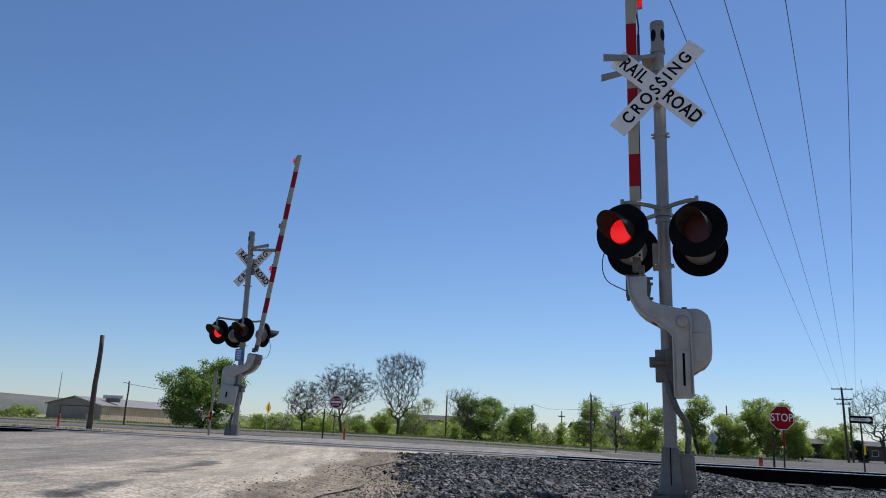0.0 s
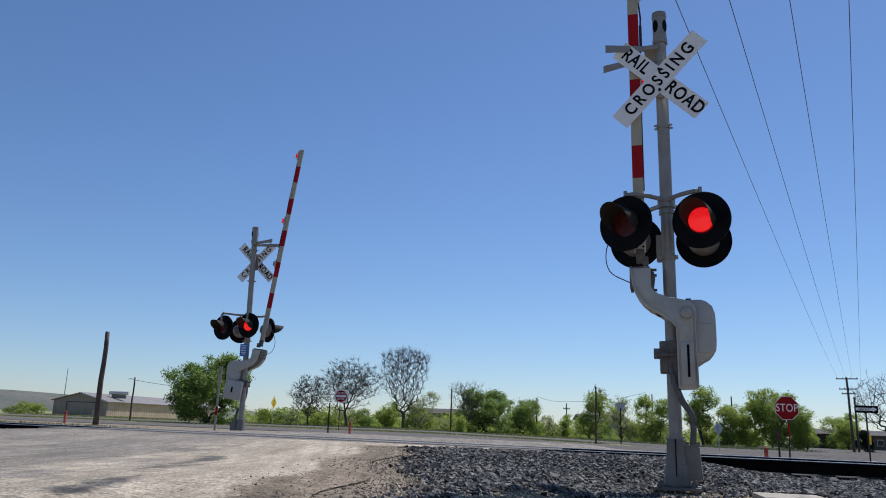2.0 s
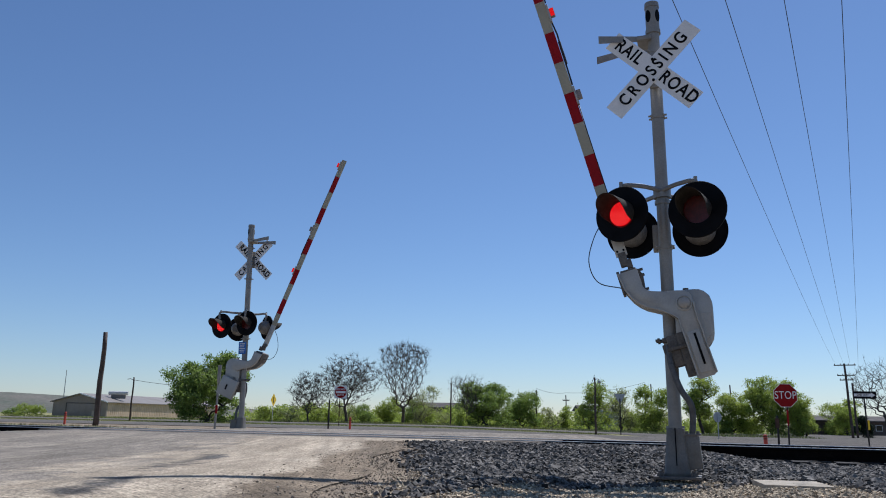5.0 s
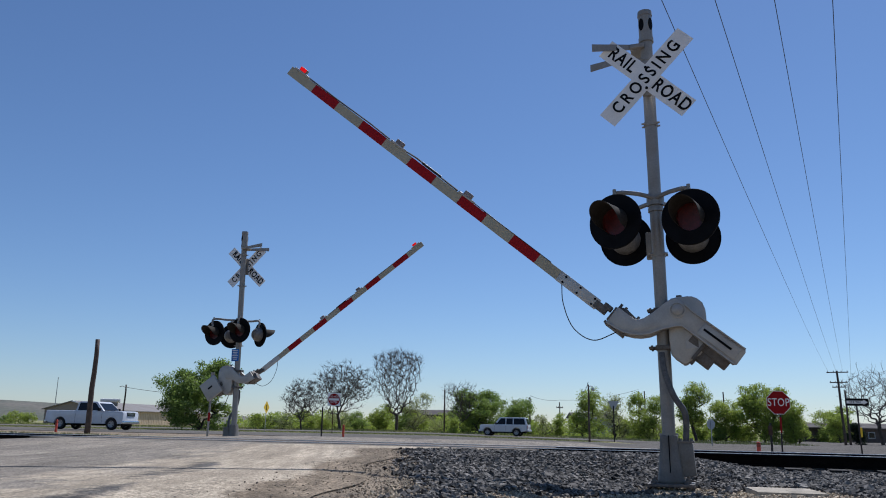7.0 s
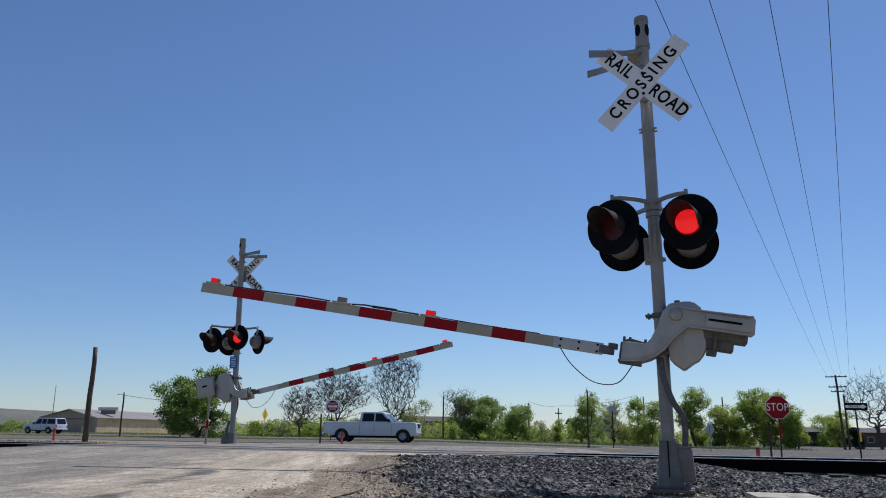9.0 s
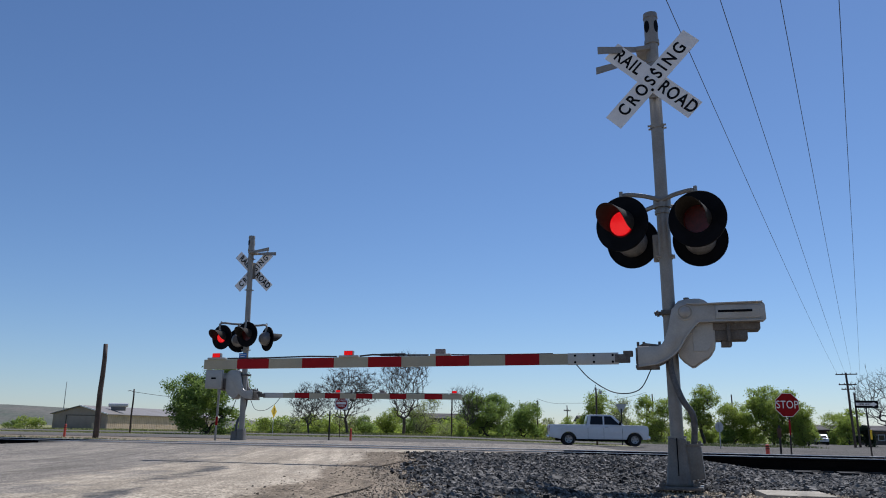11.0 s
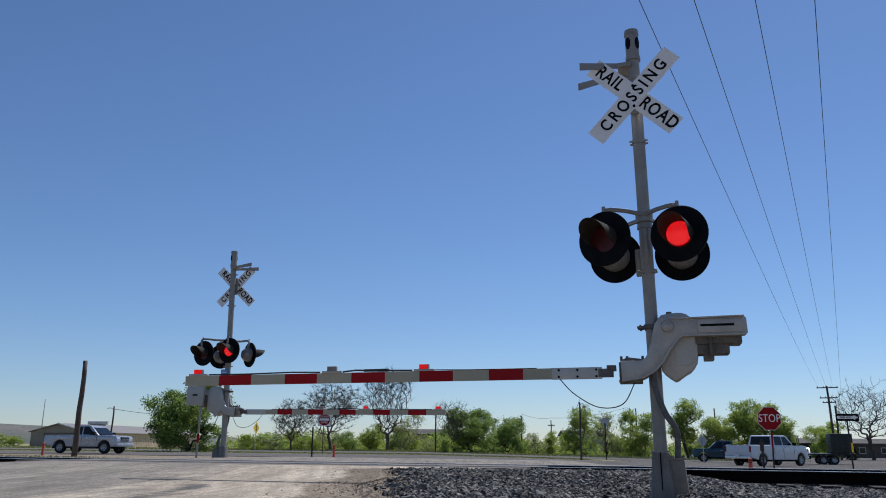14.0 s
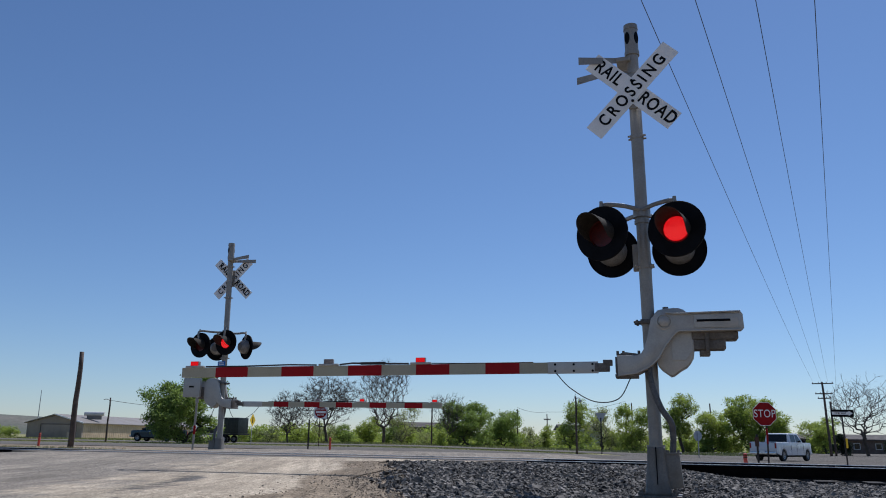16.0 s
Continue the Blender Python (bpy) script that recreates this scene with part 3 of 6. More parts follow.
def signal(m, label, lamps, front_sign, sign_turn, notice, cable_side):
    """Crossing signal with mast, crossbuck, lamps and gate. Local x across the road, -y toward approaching traffic."""
    sig = thing("crossing_signal", m, label, "crossing signal", "signals of the crossing")
    # base
    bm = bmesh.new()
    box(bm, (0, 0, -0.03), (0.46, 0.46, 0.03), bevel=0.006)
    box(bm, (0, 0, -0.11), (0.52, 0.52, 0.05), bevel=0.01)
    for a in (-1, 1):
        for b in (-1, 1):
            rod(bm, (a * 0.165, b * 0.165, -0.16), (a * 0.165, b * 0.165, 0.04), 0.02, n=8)
            rod(bm, (a * 0.165, b * 0.165, -0.015), (a * 0.165, b * 0.165, 0.015), 0.036, n=6)
    part("base_plate", bm, CAST_DARK, sig, "weathered bolted base plate")
    bm = bmesh.new()
    prof = [(0.15, -0.015), (0.13, 0.02), (0.1, 0.3), (0.09, 0.44), (0.09, 0.46)]
    rows = []
    for r, z in prof:
        rows.append([bm.verts.new((r * c, r * s, z)) for c, s in ((math.copysign(abs(math.cos(t)) ** 0.5, math.cos(t)), math.copysign(abs(math.sin(t)) ** 0.5, math.sin(t))) for t in (2 * math.pi * k / 24 for k in range(24)))])
    for a, b in zip(rows, rows[1:]):
        for k in range(24):
            bm.faces.new((a[k], a[(k + 1) % 24], b[(k + 1) % 24], b[k]))
    bm.faces.new(rows[-1])
    bm.faces.new(rows[0][::-1])
    part("mast_base", bm, FOOT, sig, "tapered cast mast foot")
    bm = bmesh.new()
    box(bm, (0, -0.1, 0.25), (0.01, 0.045, 0.42))
    part("seam", bm, BLACK, sig)
    bm = bmesh.new()
    slab(bm, [(-0.08, 0.04), (0.09, 0.06), (0.065, 0.37), (0.04, 0.39), (-0.08, 0.39)], 0.16, Matrix.Translation((0.165, 0.02, 0.0)), bevel=0.015)
    box(bm, (0.165, 0.02, 0.395), (0.17, 0.19, 0.02), bevel=0.005)
    for q in (0.11, 0.22):
        rod(bm, (q, -0.05, 0.39), (q, -0.05, 0.43), 0.018, n=8)
    part("junction_box", bm, FOOT, sig, "cast junction box with bolted lid")
    # mast
    bm = bmesh.new()
    rod(bm, (0, 0, 0.3), (0, 0, 5.05), 0.068, n=28)
    part("mast", bm, GALV, sig, "galvanised steel tube mast")
    bm = bmesh.new()
    rod(bm, (0, 0, 0.455), (0, 0, 0.48), 0.094, n=24)
    part("collar", bm, GALV, sig)
    for z in (2.35, 3.86, 4.66):
        bm = bmesh.new()
        rod(bm, (0, 0, z), (0, 0, z + 0.05), 0.078, n=24)
        rod(bm, (-0.1, -0.05, z + 0.025), (0.1, -0.05, z + 0.025), 0.012, n=8)
        rod(bm, (-0.1, 0.05, z + 0.025), (0.1, 0.05, z + 0.025), 0.012, n=8)
        part("clamp", bm, GALV, sig)
    # bell-shaped cap with its round openings
    bm = bmesh.new()
    rod(bm, (0, 0, 4.9), (0, 0, 4.95), 0.085, n=24)
    rod(bm, (0, 0, 4.95), (0, 0, 5.23), 0.077, n=24)
    rod(bm, (0, 0, 5.23), (0, 0, 5.29), 0.084, 0.08, n=24)
    part("bell", bm, GALV, sig, "electronic bell on the mast top")
    for a in (-35, 145, 55):
        bm = bmesh.new()
        lathe(bm, [(0.0, -0.004), (0.04, -0.003), (0.043, 0.01), (0.0, 0.012)], 20, pose(0, 0, 5.11, 0, 0, a) @ Matrix.Translation((0, -0.0765, 0)) @ Matrix.Diagonal((0.8, 1, 1.9, 1)))
        part("bell_opening", bm, BLACK, sig)
    # crossbuck and its second, foreshortened pair of blades behind
    side = -1 if front_sign else 1
    cb = part("crossbuck", box(bmesh.new(), (0, 0.03, 0), (0.1, 0.04, 0.42), bevel=0.004), GALV, sig, "X-shaped white railroad crossing sign", pose(-0.015, side * 0.15, 4.4, 0, 0, sign_turn))
    for ang, y in ((45, -0.004), (-45, 0.004)):
        bm = bmesh.new()
        half = 0.645 if ang > 0 else 0.62
        slab(bm, [(-half, -0.114), (half, -0.114), (half, 0.114), (-half, 0.114)], 0.005, Matrix.Translation((0, y, 0)) @ Matrix.Rotation(radians(-ang), 4, "Y"))
        part("blade", bm, SIGN_WHITE, cb, "white reflective blade with black words", smooth=0)
    face = Matrix.Translation((0, -0.0085, 0))
    up = Matrix.Rotation(radians(90), 4, "X")
    lettering("CROSSING", 0.198, INK, cb, face @ Matrix.Rotation(radians(-45), 4, "Y") @ up, 0.82, spacing=1.42)
    lettering("RAIL", 0.205, INK, cb, Matrix.Translation((0, -0.0005, 0)) @ Matrix.Rotation(radians(45), 4, "Y") @ Matrix.Translation((-0.362, 0, 0.005)) @ up, 0.8, spacing=1.14)
    lettering("ROAD", 0.205, INK, cb, Matrix.Translation((0, -0.0005, 0)) @ Matrix.Rotation(radians(45), 4, "Y") @ Matrix.Translation((0.37, 0, 0.005)) @ up, 0.8, spacing=1.14)
    if notice:   # the words stand on both faces
        turn_back = Matrix.Rotation(radians(180), 4, "Z")
        lettering("CROSSING", 0.198, INK, cb, turn_back @ face @ Matrix.Rotation(radians(-45), 4, "Y") @ up, 0.82, spacing=1.42)
        lettering("RAIL", 0.205, INK, cb, turn_back @ Matrix.Translation((0, -0.0095, 0)) @ Matrix.Rotation(radians(45), 4, "Y") @ Matrix.Translation((-0.362, 0, 0.005)) @ up, 0.8, spacing=1.14)
        lettering("ROAD", 0.205, INK, cb, turn_back @ Matrix.Translation((0, -0.0095, 0)) @ Matrix.Rotation(radians(45), 4, "Y") @ Matrix.Translation((0.37, 0, 0.005)) @ up, 0.8, spacing=1.14)
    for z in (0.12, -0.13):
        part("bolt", rod(bmesh.new(), (0, -0.02, z), (0, 0.0, z), 0.016, n=10), BLACK, cb)
    # forked guide that steadies the raised gate arm
    fork = part("arm_guide", box(bmesh.new(), (-0.1, 0.04, 0), (0.16, 0.3, 0.05), bevel=0.006), GALV, sig, "forked guide for the raised gate arm", pose(0, 0, 4.83))
    for tip_x, root_y, tip_y in ((-0.6, -0.06, -0.2), (-0.69, 0.14, 0.33)):
        d = Vector((tip_x + 0.1, tip_y - root_y, 0))
        bm = bmesh.new()
        slab(bm, [(0, -0.03), (d.length, -0.045), (d.length, 0.045), (0, 0.03)], 0.012, Matrix.Translation((-0.1, root_y, 0)) @ Matrix.Rotation(math.atan2(d.y, d.x), 4, "Z"))
        part("prong", bm, GALV, fork, smooth=0)
    # lamp crossarm
    bm = bmesh.new()
    for fy, grp in ((-1, [l for l in lamps if l[1] < 0]), (1, [l for l in lamps if l[1] >= 0])):
        for l in grp:
            top = l[2] + 0.33
            tube(bm, curve_pts([(0, fy * 0.07, 3.0), (l[0] * 0.5, l[1] * 0.6, top), (l[0], l[1] + 0.08, top), (l[0], l[1] + 0.1, top - 0.2)], 5), 0.026, 8)
            rod(bm, (l[0], l[1] + 0.06, top - 0.02), (l[0], l[1] + 0.06, top + 0.05), 0.02, n=8)
    rod(bm, (0, 0, 2.93), (0, 0, 3.06), 0.095, n=20)
    rod(bm, (0, 0, 2.86), (0, 0, 2.9), 0.085, n=20)
    part("lamp_crossarm", bm, GALV, sig)
    boards = {}
    for x, y, z, yaw, key in lamps:
        _, board = lamp(sig, (x, y, z), yaw, key)
        if board:
            boards[key] = board
    bm = bmesh.new()
    box(bm, (-0.1, 0.1, 2.5), (0.06, 0.08, 0.3), bevel=0.01)
    part("cable_box", bm, GALV, sig)
    if notice:
        pl = part("notice", box(bmesh.new(), (0, 0, 0), (0.2, 0.006, 0.3), bevel=0.003), BLUE, sig, "blue emergency notice plate", pose(0.02, 0.1, 2.14, 0, 0, 180))
        for k in range(6):
            part("text_bar", box(bmesh.new(), (0, -0.005, 0.11 - 0.042 * k), (0.15 - 0.02 * (k % 3), 0.002, 0.018)), SIGN_WHITE, pl)
    # gate mechanism box behind the pivot
    bm = bmesh.new()
    ring = [(-0.1, 0.1), (-0.06, 0.14), (0.02, 0.155), (0.15, 0.155), (0.2, 0.135), (0.255, 0.085), (0.28, 0.01), (0.285, -0.06), (0.285, -0.29), (0.275, -0.36), (0.24, -0.42), (0.2, -0.465), (0.15, -0.49), (0.065, -0.55), (0.035, -0.555), (-0.05, -0.49), (-0.09, -0.44), (-0.1, -0.3)]
    slab(bm, ring, 0.24, pose(PIVOT.x, PIVOT.y + 0.17, PIVOT.z), bevel=0.022)
    housing = part("gate_mechanism", bm, CAST, sig, "cast gate motor housing")
    bm = bmesh.new()
    slab(bm, [(0.06, -0.1), (0.26, -0.1), (0.27, -0.3), (0.2, -0.4), (0.06, -0.4)], 0.012, pose(PIVOT.x, PIVOT.y + 0.046, PIVOT.z), bevel=0.004)
    part("access_cover", bm, CAST, housing, smooth=0)
    bm = bmesh.new()
    rod(bm, (PIVOT.x + 0.02, PIVOT.y + 0.17, PIVOT.z + 0.15), (PIVOT.x + 0.02, PIVOT.y + 0.17, PIVOT.z + 0.185), 0.03, n=8)
    rod(bm, (PIVOT.x + 0.1, PIVOT.y + 0.17, PIVOT.z + 0.15), (PIVOT.x + 0.1, PIVOT.y + 0.17, PIVOT.z + 0.17), 0.02, n=8)
    part("lid_bolt", bm, CAST_DARK, housing)
    for z in (1.76, 1.36):
        bm = bmesh.new()
        box(bm, (0.02, 0.0, z), (0.2, 0.19, 0.05), bevel=0.008)
        for a in (-1, 1):
            rod(bm, (-0.15, a * 0.06, z), (0.12, a * 0.06, z), 0.014, n=8)
            rod(bm, (-0.13, a * 0.06, z), (-0.105, a * 0.06, z), 0.026, n=6)
        part("mounting_bracket", bm, CAST_DARK, sig)
    bm = bmesh.new()
    tube(bm, curve_pts([(-0.02, -0.1, 1.3), (0.0, -0.15, 1.1), (0.08, -0.17, 0.85), (0.17, -0.12, 0.7), (0.18, -0.06, 0.56), (0.165, -0.03, 0.4)], 8), 0.032, 10)
    part("conduit", bm, HOSE, sig, "bent grey flexible conduit")
    # swinging gate: an Empty-free mesh pivoting on the shaft
    hub = lathe(bmesh.new(), [(0.0, -0.075), (0.035, -0.07), (0.055, -0.06), (0.06, 0.0), (0.0, 0.0)], 24)
    gate = part("gate", hub, CAST, sig, "gate arm with counterweight on its pivot", pose(PIVOT.x, PIVOT.y, PIVOT.z))
    z_arm = [(-0.49, -0.56), (-0.495, -0.345), (-0.29, -0.345), (-0.245, -0.32), (-0.215, -0.275), (-0.175, -0.16), (-0.15, -0.04), (-0.13, 0.035), (-0.09, 0.08), (-0.04, 0.098), (0.04, 0.092), (0.12, 0.08), (0.76, 0.088), (0.78, 0.06), (0.785, -0.085), (0.765, -0.107), (0.14, -0.107), (0.09, -0.15), (0.01, -0.25), (-0.06, -0.37), (-0.12, -0.435), (-0.19, -0.485), (-0.3, -0.535)]
    bm = bmesh.new()
    slab(bm, z_arm, 0.06, Matrix.Translation((0, -0.01, 0)), bevel=0.01)
    part("support_arm", bm, CAST, gate, "cast cranked support arm")
    bm = bmesh.new()
    slab(bm, [(0.02, 0.082), (0.12, 0.072), (0.75, 0.08), (0.76, 0.094), (0.11, 0.087), (0.02, 0.1)], 0.13, Matrix.Translation((0, -0.005, 0)), bevel=0.003)
    slab_low = [(-0.49, -0.56), (-0.49, -0.545), (-0.3, -0.52), (-0.2, -0.472), (-0.13, -0.42), (-0.07, -0.355), (0.0, -0.24), (0.08, -0.14), (0.13, -0.095), (0.76, -0.095), (0.76, -0.109), (0.14, -0.109), (0.09, -0.152), (0.01, -0.252), (-0.06, -0.372), (-0.12, -0.437), (-0.19, -0.487), (-0.3, -0.537)]
    part("top_flange", bm, CAST, gate, smooth=0)
    part("lower_flange", slab(bmesh.new(), slab_low, 0.13, Matrix.Translation((0, -0.005, 0)), bevel=0.003), CAST, gate, smooth=0)
    part("hub_ring", lathe(bmesh.new(), [(0.085, -0.04), (0.085, -0.052), (0.07, -0.056), (0.066, -0.044), (0.05, -0.044)], 28), CAST, gate)
    bm = bmesh.new()
    slab(bm, [(0.3, -0.075), (0.72, -0.075), (0.735, -0.06), (0.735, 0.05), (0.72, 0.06), (0.3, 0.06)], 0.012, Matrix.Translation((0, -0.047, 0)), bevel=0.004)
    part("cover_plate", bm, CAST, gate)
    bm = bmesh.new()
    slab(bm, [(x * 0.99 - 0.005, z) for x, z in z_arm if x < 0.5] [:] + [], 0.05, Matrix.Translation((0, 0.3, 0)), bevel=0.012)
    part("support_arm", bm, CAST, gate, "second support arm behind the mast")
    bm = bmesh.new()
    box(bm, (-0.4, 0.13, -0.55), (0.24, 0.3, 0.03), bevel=0.006)
    box(bm, (-0.5, 0.13, -0.44), (0.03, 0.3, 0.17), bevel=0.006)
    part("support_web", bm, CAST_DARK, gate)
    bm = bmesh.new()
    box(bm, (0.49, -0.055, 0.0), (0.33, 0.006, 0.024), bevel=0.002)
    part("adjusting_slot", bm, BLACK, gate, "dark adjusting slot")
    bm = bmesh.new()
    box(bm, (0.5, 0.16, -0.12), (0.46, 0.26, 0.13), bevel=0.012)
    box(bm, (0.44, 0.16, -0.225), (0.33, 0.22, 0.12), bevel=0.012)
    box(bm, (0.4, 0.16, -0.3), (0.1, 0.16, 0.09), bevel=0.008)
    box(bm, (0.42, 0.015, -0.2), (0.035, 0.03, 0.22), bevel=0.004)
    part("counterweight", bm, CAST_DARK, gate, "stacked dark counterweights")
    if notice:   # the larger weight bolted outside the rear arm
        part("counterweight", box(bmesh.new(), (0.56, 0.36, -0.08), (0.46, 0.08, 0.46), bevel=0.012), CAST, gate, "square grey counterweight plate")
        part("slot", box(bmesh.new(), (0.56, 0.402, -0.06), (0.13, 0.008, 0.04)), BLACK, gate)
    bm = bmesh.new()
    slab(bm, [(-0.5, -0.345), (-0.24, -0.345), (-0.24, -0.325), (-0.42, -0.3), (-0.5, -0.33)], 0.1, Matrix.Translation((0, 0.09, 0)))
    for x in (-0.49, -0.43, -0.27):
        rod(bm, (x, 0.08, -0.33), (x, 0.08, -0.285), 0.016, n=6)
    part("arm_clamp", bm, CAST_DARK, gate, "rusty bolted arm clamp")
    arm = part("gate_arm", box(bmesh.new(), ((ARM_ROOT - 0.27), 0.13, ARM_DOWN_Z), (0.54, 0.03, 0.125), bevel=0.003), ARM_ALU, gate, "aluminium root of the striped gate arm")
    bm = bmesh.new()
    box(bm, (-0.66, 0.15, ARM_DOWN_Z), (0.16, 0.08, 0.09), bevel=0.01)
    box(bm, (-0.6, 0.16, ARM_DOWN_Z + 0.05), (0.1, 0.1, 0.06), bevel=0.008)
    part("break_bracket", bm, CAST_DARK, arm, "rusty shear bracket")
    x = ARM_ROOT - 0.54
    lens = [0.325, 0.40, 0.43, 0.41, 0.43, 0.43, 0.45, 0.43, 0.46, 0.45, 0.48]
    reds = [False] + [True, False] * 5
    total = sum(lens)
    scale = (x - ARM_TIP) / total
    for ln, red in zip(lens, reds):
        ln *= scale
        bm = bmesh.new()
        hgt = 0.118
        box(bm, (x - ln / 2, 0.13, ARM_DOWN_Z), (ln - 0.001, 0.028, hgt))
        part("stripe", bm, ARM_RED if red else ARM_WHITE, arm, "red reflective stripe" if red else "", smooth=0)
        x -= ln
    for k in range(3):
        for z in (0.035, -0.035):
            rod_bm = rod(bmesh.new(), (ARM_ROOT - 0.06 - 0.2 * k, 0.11, ARM_DOWN_Z + z), (ARM_ROOT - 0.06 - 0.2 * k, 0.117, ARM_DOWN_Z + z), 0.013, n=8)
            part("bolt", rod_bm, BLACK, arm)
    arm_lamps = []
    for xa in (-5.55, -3.8, -2.68):
        lb = part("arm_lamp", box(bmesh.new(), (xa, 0.13, ARM_DOWN_Z + 0.07), (0.24, 0.06, 0.025), bevel=0.008), CAST, arm, "small red lamp on the gate arm")
        part("lens", box(bmesh.new(), (xa, 0.13, ARM_DOWN_Z + 0.108), (0.115, 0.05, 0.056), bevel=0.008), LED_UNLIT, lb)
        bm = bmesh.new()
        for k in range(5):
            box(bm, ((k - 2) * 0.021, 0, 0), (0.017, 0.03, 0.048))
        arm_lamps.append(part("led", bm, LED, lb, "glowing red lamp bars", pose(xa, 0.13 + 0.0135 * cable_side, ARM_DOWN_Z + 0.108), smooth=0))
    bm = bmesh.new()
    tube(bm, [(-5.4, 0.12, ARM_DOWN_Z + 0.07), (-4.9, 0.12, ARM_DOWN_Z + 0.068), (-4.3, 0.12, ARM_DOWN_Z + 0.078), (-3.95, 0.12, ARM_DOWN_Z + 0.07)], 0.009, 6)
    tube(bm, [(-3.66, 0.12, ARM_DOWN_Z + 0.07), (-3.5, 0.12, ARM_DOWN_Z + 0.085), (-3.2, 0.12, ARM_DOWN_Z + 0.075), (-2.82, 0.12, ARM_DOWN_Z + 0.07)], 0.01, 6)
    rod(bm, (-3.4, 0.12, ARM_DOWN_Z + 0.08), (-3.1, 0.12, ARM_DOWN_Z + 0.08), 0.016, n=8)
    tube(bm, [(-2.55, 0.12, ARM_DOWN_Z + 0.07), (-2.2, 0.13, ARM_DOWN_Z + 0.064), (-1.4, 0.13, ARM_DOWN_Z + 0.064)], 0.006, 6)
    tube(bm, curve_pts([(-1.15, 0.12, ARM_DOWN_Z - 0.06), (-1.0, 0.12, ARM_DOWN_Z - 0.22), (-0.75, 0.13, ARM_DOWN_Z - 0.36), (-0.5, 0.14, ARM_DOWN_Z - 0.33), (-0.36, 0.15, ARM_DOWN_Z - 0.1)], 6), 0.006, 6)
    part("arm_wiring", bm, CABLE, arm, "black wiring along the arm's top edge")
    return sig, gate, boards, arm_lamps


NEAR = pose(2.452, 8.37, 0.0, 0, -0.8, -19)
FAR = pose(-4.82, 19.66, 0.0, 0, 1.05, 163)
near_signal, near_gate, near_boards, near_arm_lamps = signal(NEAR, "galvanised crossing signal with red flashing lamps and striped gate", [(-0.42, -0.27, 2.715, -21, "a"), (0.36, -0.27, 2.705, -14, "b"), (-0.38, 0.5, 2.68, 170, ""), (0.37, 0.5, 2.655, 178, "")], True, -3.8, False, -1)
far_signal, far_gate, far_boards, far_arm_lamps = signal(FAR, "galvanised crossing signal with gate and blue notice beyond the track", [(-0.41, -0.3, 2.67, -32, ""), (0.39, -0.3, 2.66, 12, ""), (0.51, 0.3, 2.68, 170, "a"), (-0.19, 0.3, 2.72, 172, "b")], True, 3.0, True, 1)

# ---- vehicles: local x ahead, ground at z = 0 ----


def arch(cx, r, z0, n=9):
    """Points of a wheel arch, from behind to ahead, above z0."""
    return [(cx - r * math.cos(math.pi * k / n), max(z0, 0.38 + r * math.sin(math.pi * k / n))) for k in range(n + 1)]


def wheel(parent, x, y, r, w=0.26):
    tyre = part("wheel", lathe(bmesh.new(), [(r * 0.6, -w / 2), (r * 0.93, -w / 2), (r, -w / 2 + 0.04), (r, w / 2 - 0.04), (r * 0.93, w / 2), (r * 0.6, w / 2)], 26), RUBBER, parent, "black tyre", pose(x, y, r))
    bm = bmesh.new()
    lathe(bm, [(0.0, -w * 0.34), (r * 0.16, -w * 0.36), (r * 0.2, -w * 0.28), (r * 0.52, -w * 0.34), (r * 0.6, -w * 0.48), (r * 0.62, -w * 0.4), (r * 0.62, w * 0.4), (r * 0.6, w * 0.48), (r * 0.52, w * 0.34), (r * 0.2, w * 0.28), (r * 0.16, w * 0.36), (0.0, w * 0.34)], 26)
    rim = part("rim", bm, RIM, tyre)
    for k in range(5):
        a = 2 * math.pi * k / 5
        bm = lathe(bmesh.new(), [(0.0, -w * 0.355), (r * 0.09, -w * 0.355), (r * 0.09, w * 0.355), (0.0, w * 0.355)], 8)
        bmesh.ops.transform(bm, matrix=Matrix.Translation((r * 0.38 * math.cos(a), 0, r * 0.38 * math.sin(a))), verts=bm.verts)
        part("rim_hole", bm, BLACK, tyre)
    return tyre


def cab_pane(parent, pts, y, name="window", mt=None):
    """A side window: outline (x, z) at both sides, leaning inward with height."""
    for s in (-1, 1):
        bm = bmesh.new()
        slab(bm, pts, 0.012)
        for v in bm.verts:
            v.co.y = s * (y[0] - (v.co.z - y[1]) * 0.2 + 0.004) + v.co.y
        bmesh.ops.recalc_face_normals(bm, faces=bm.faces)
        part(name, bm, mt or GLASS, parent, smooth=0)


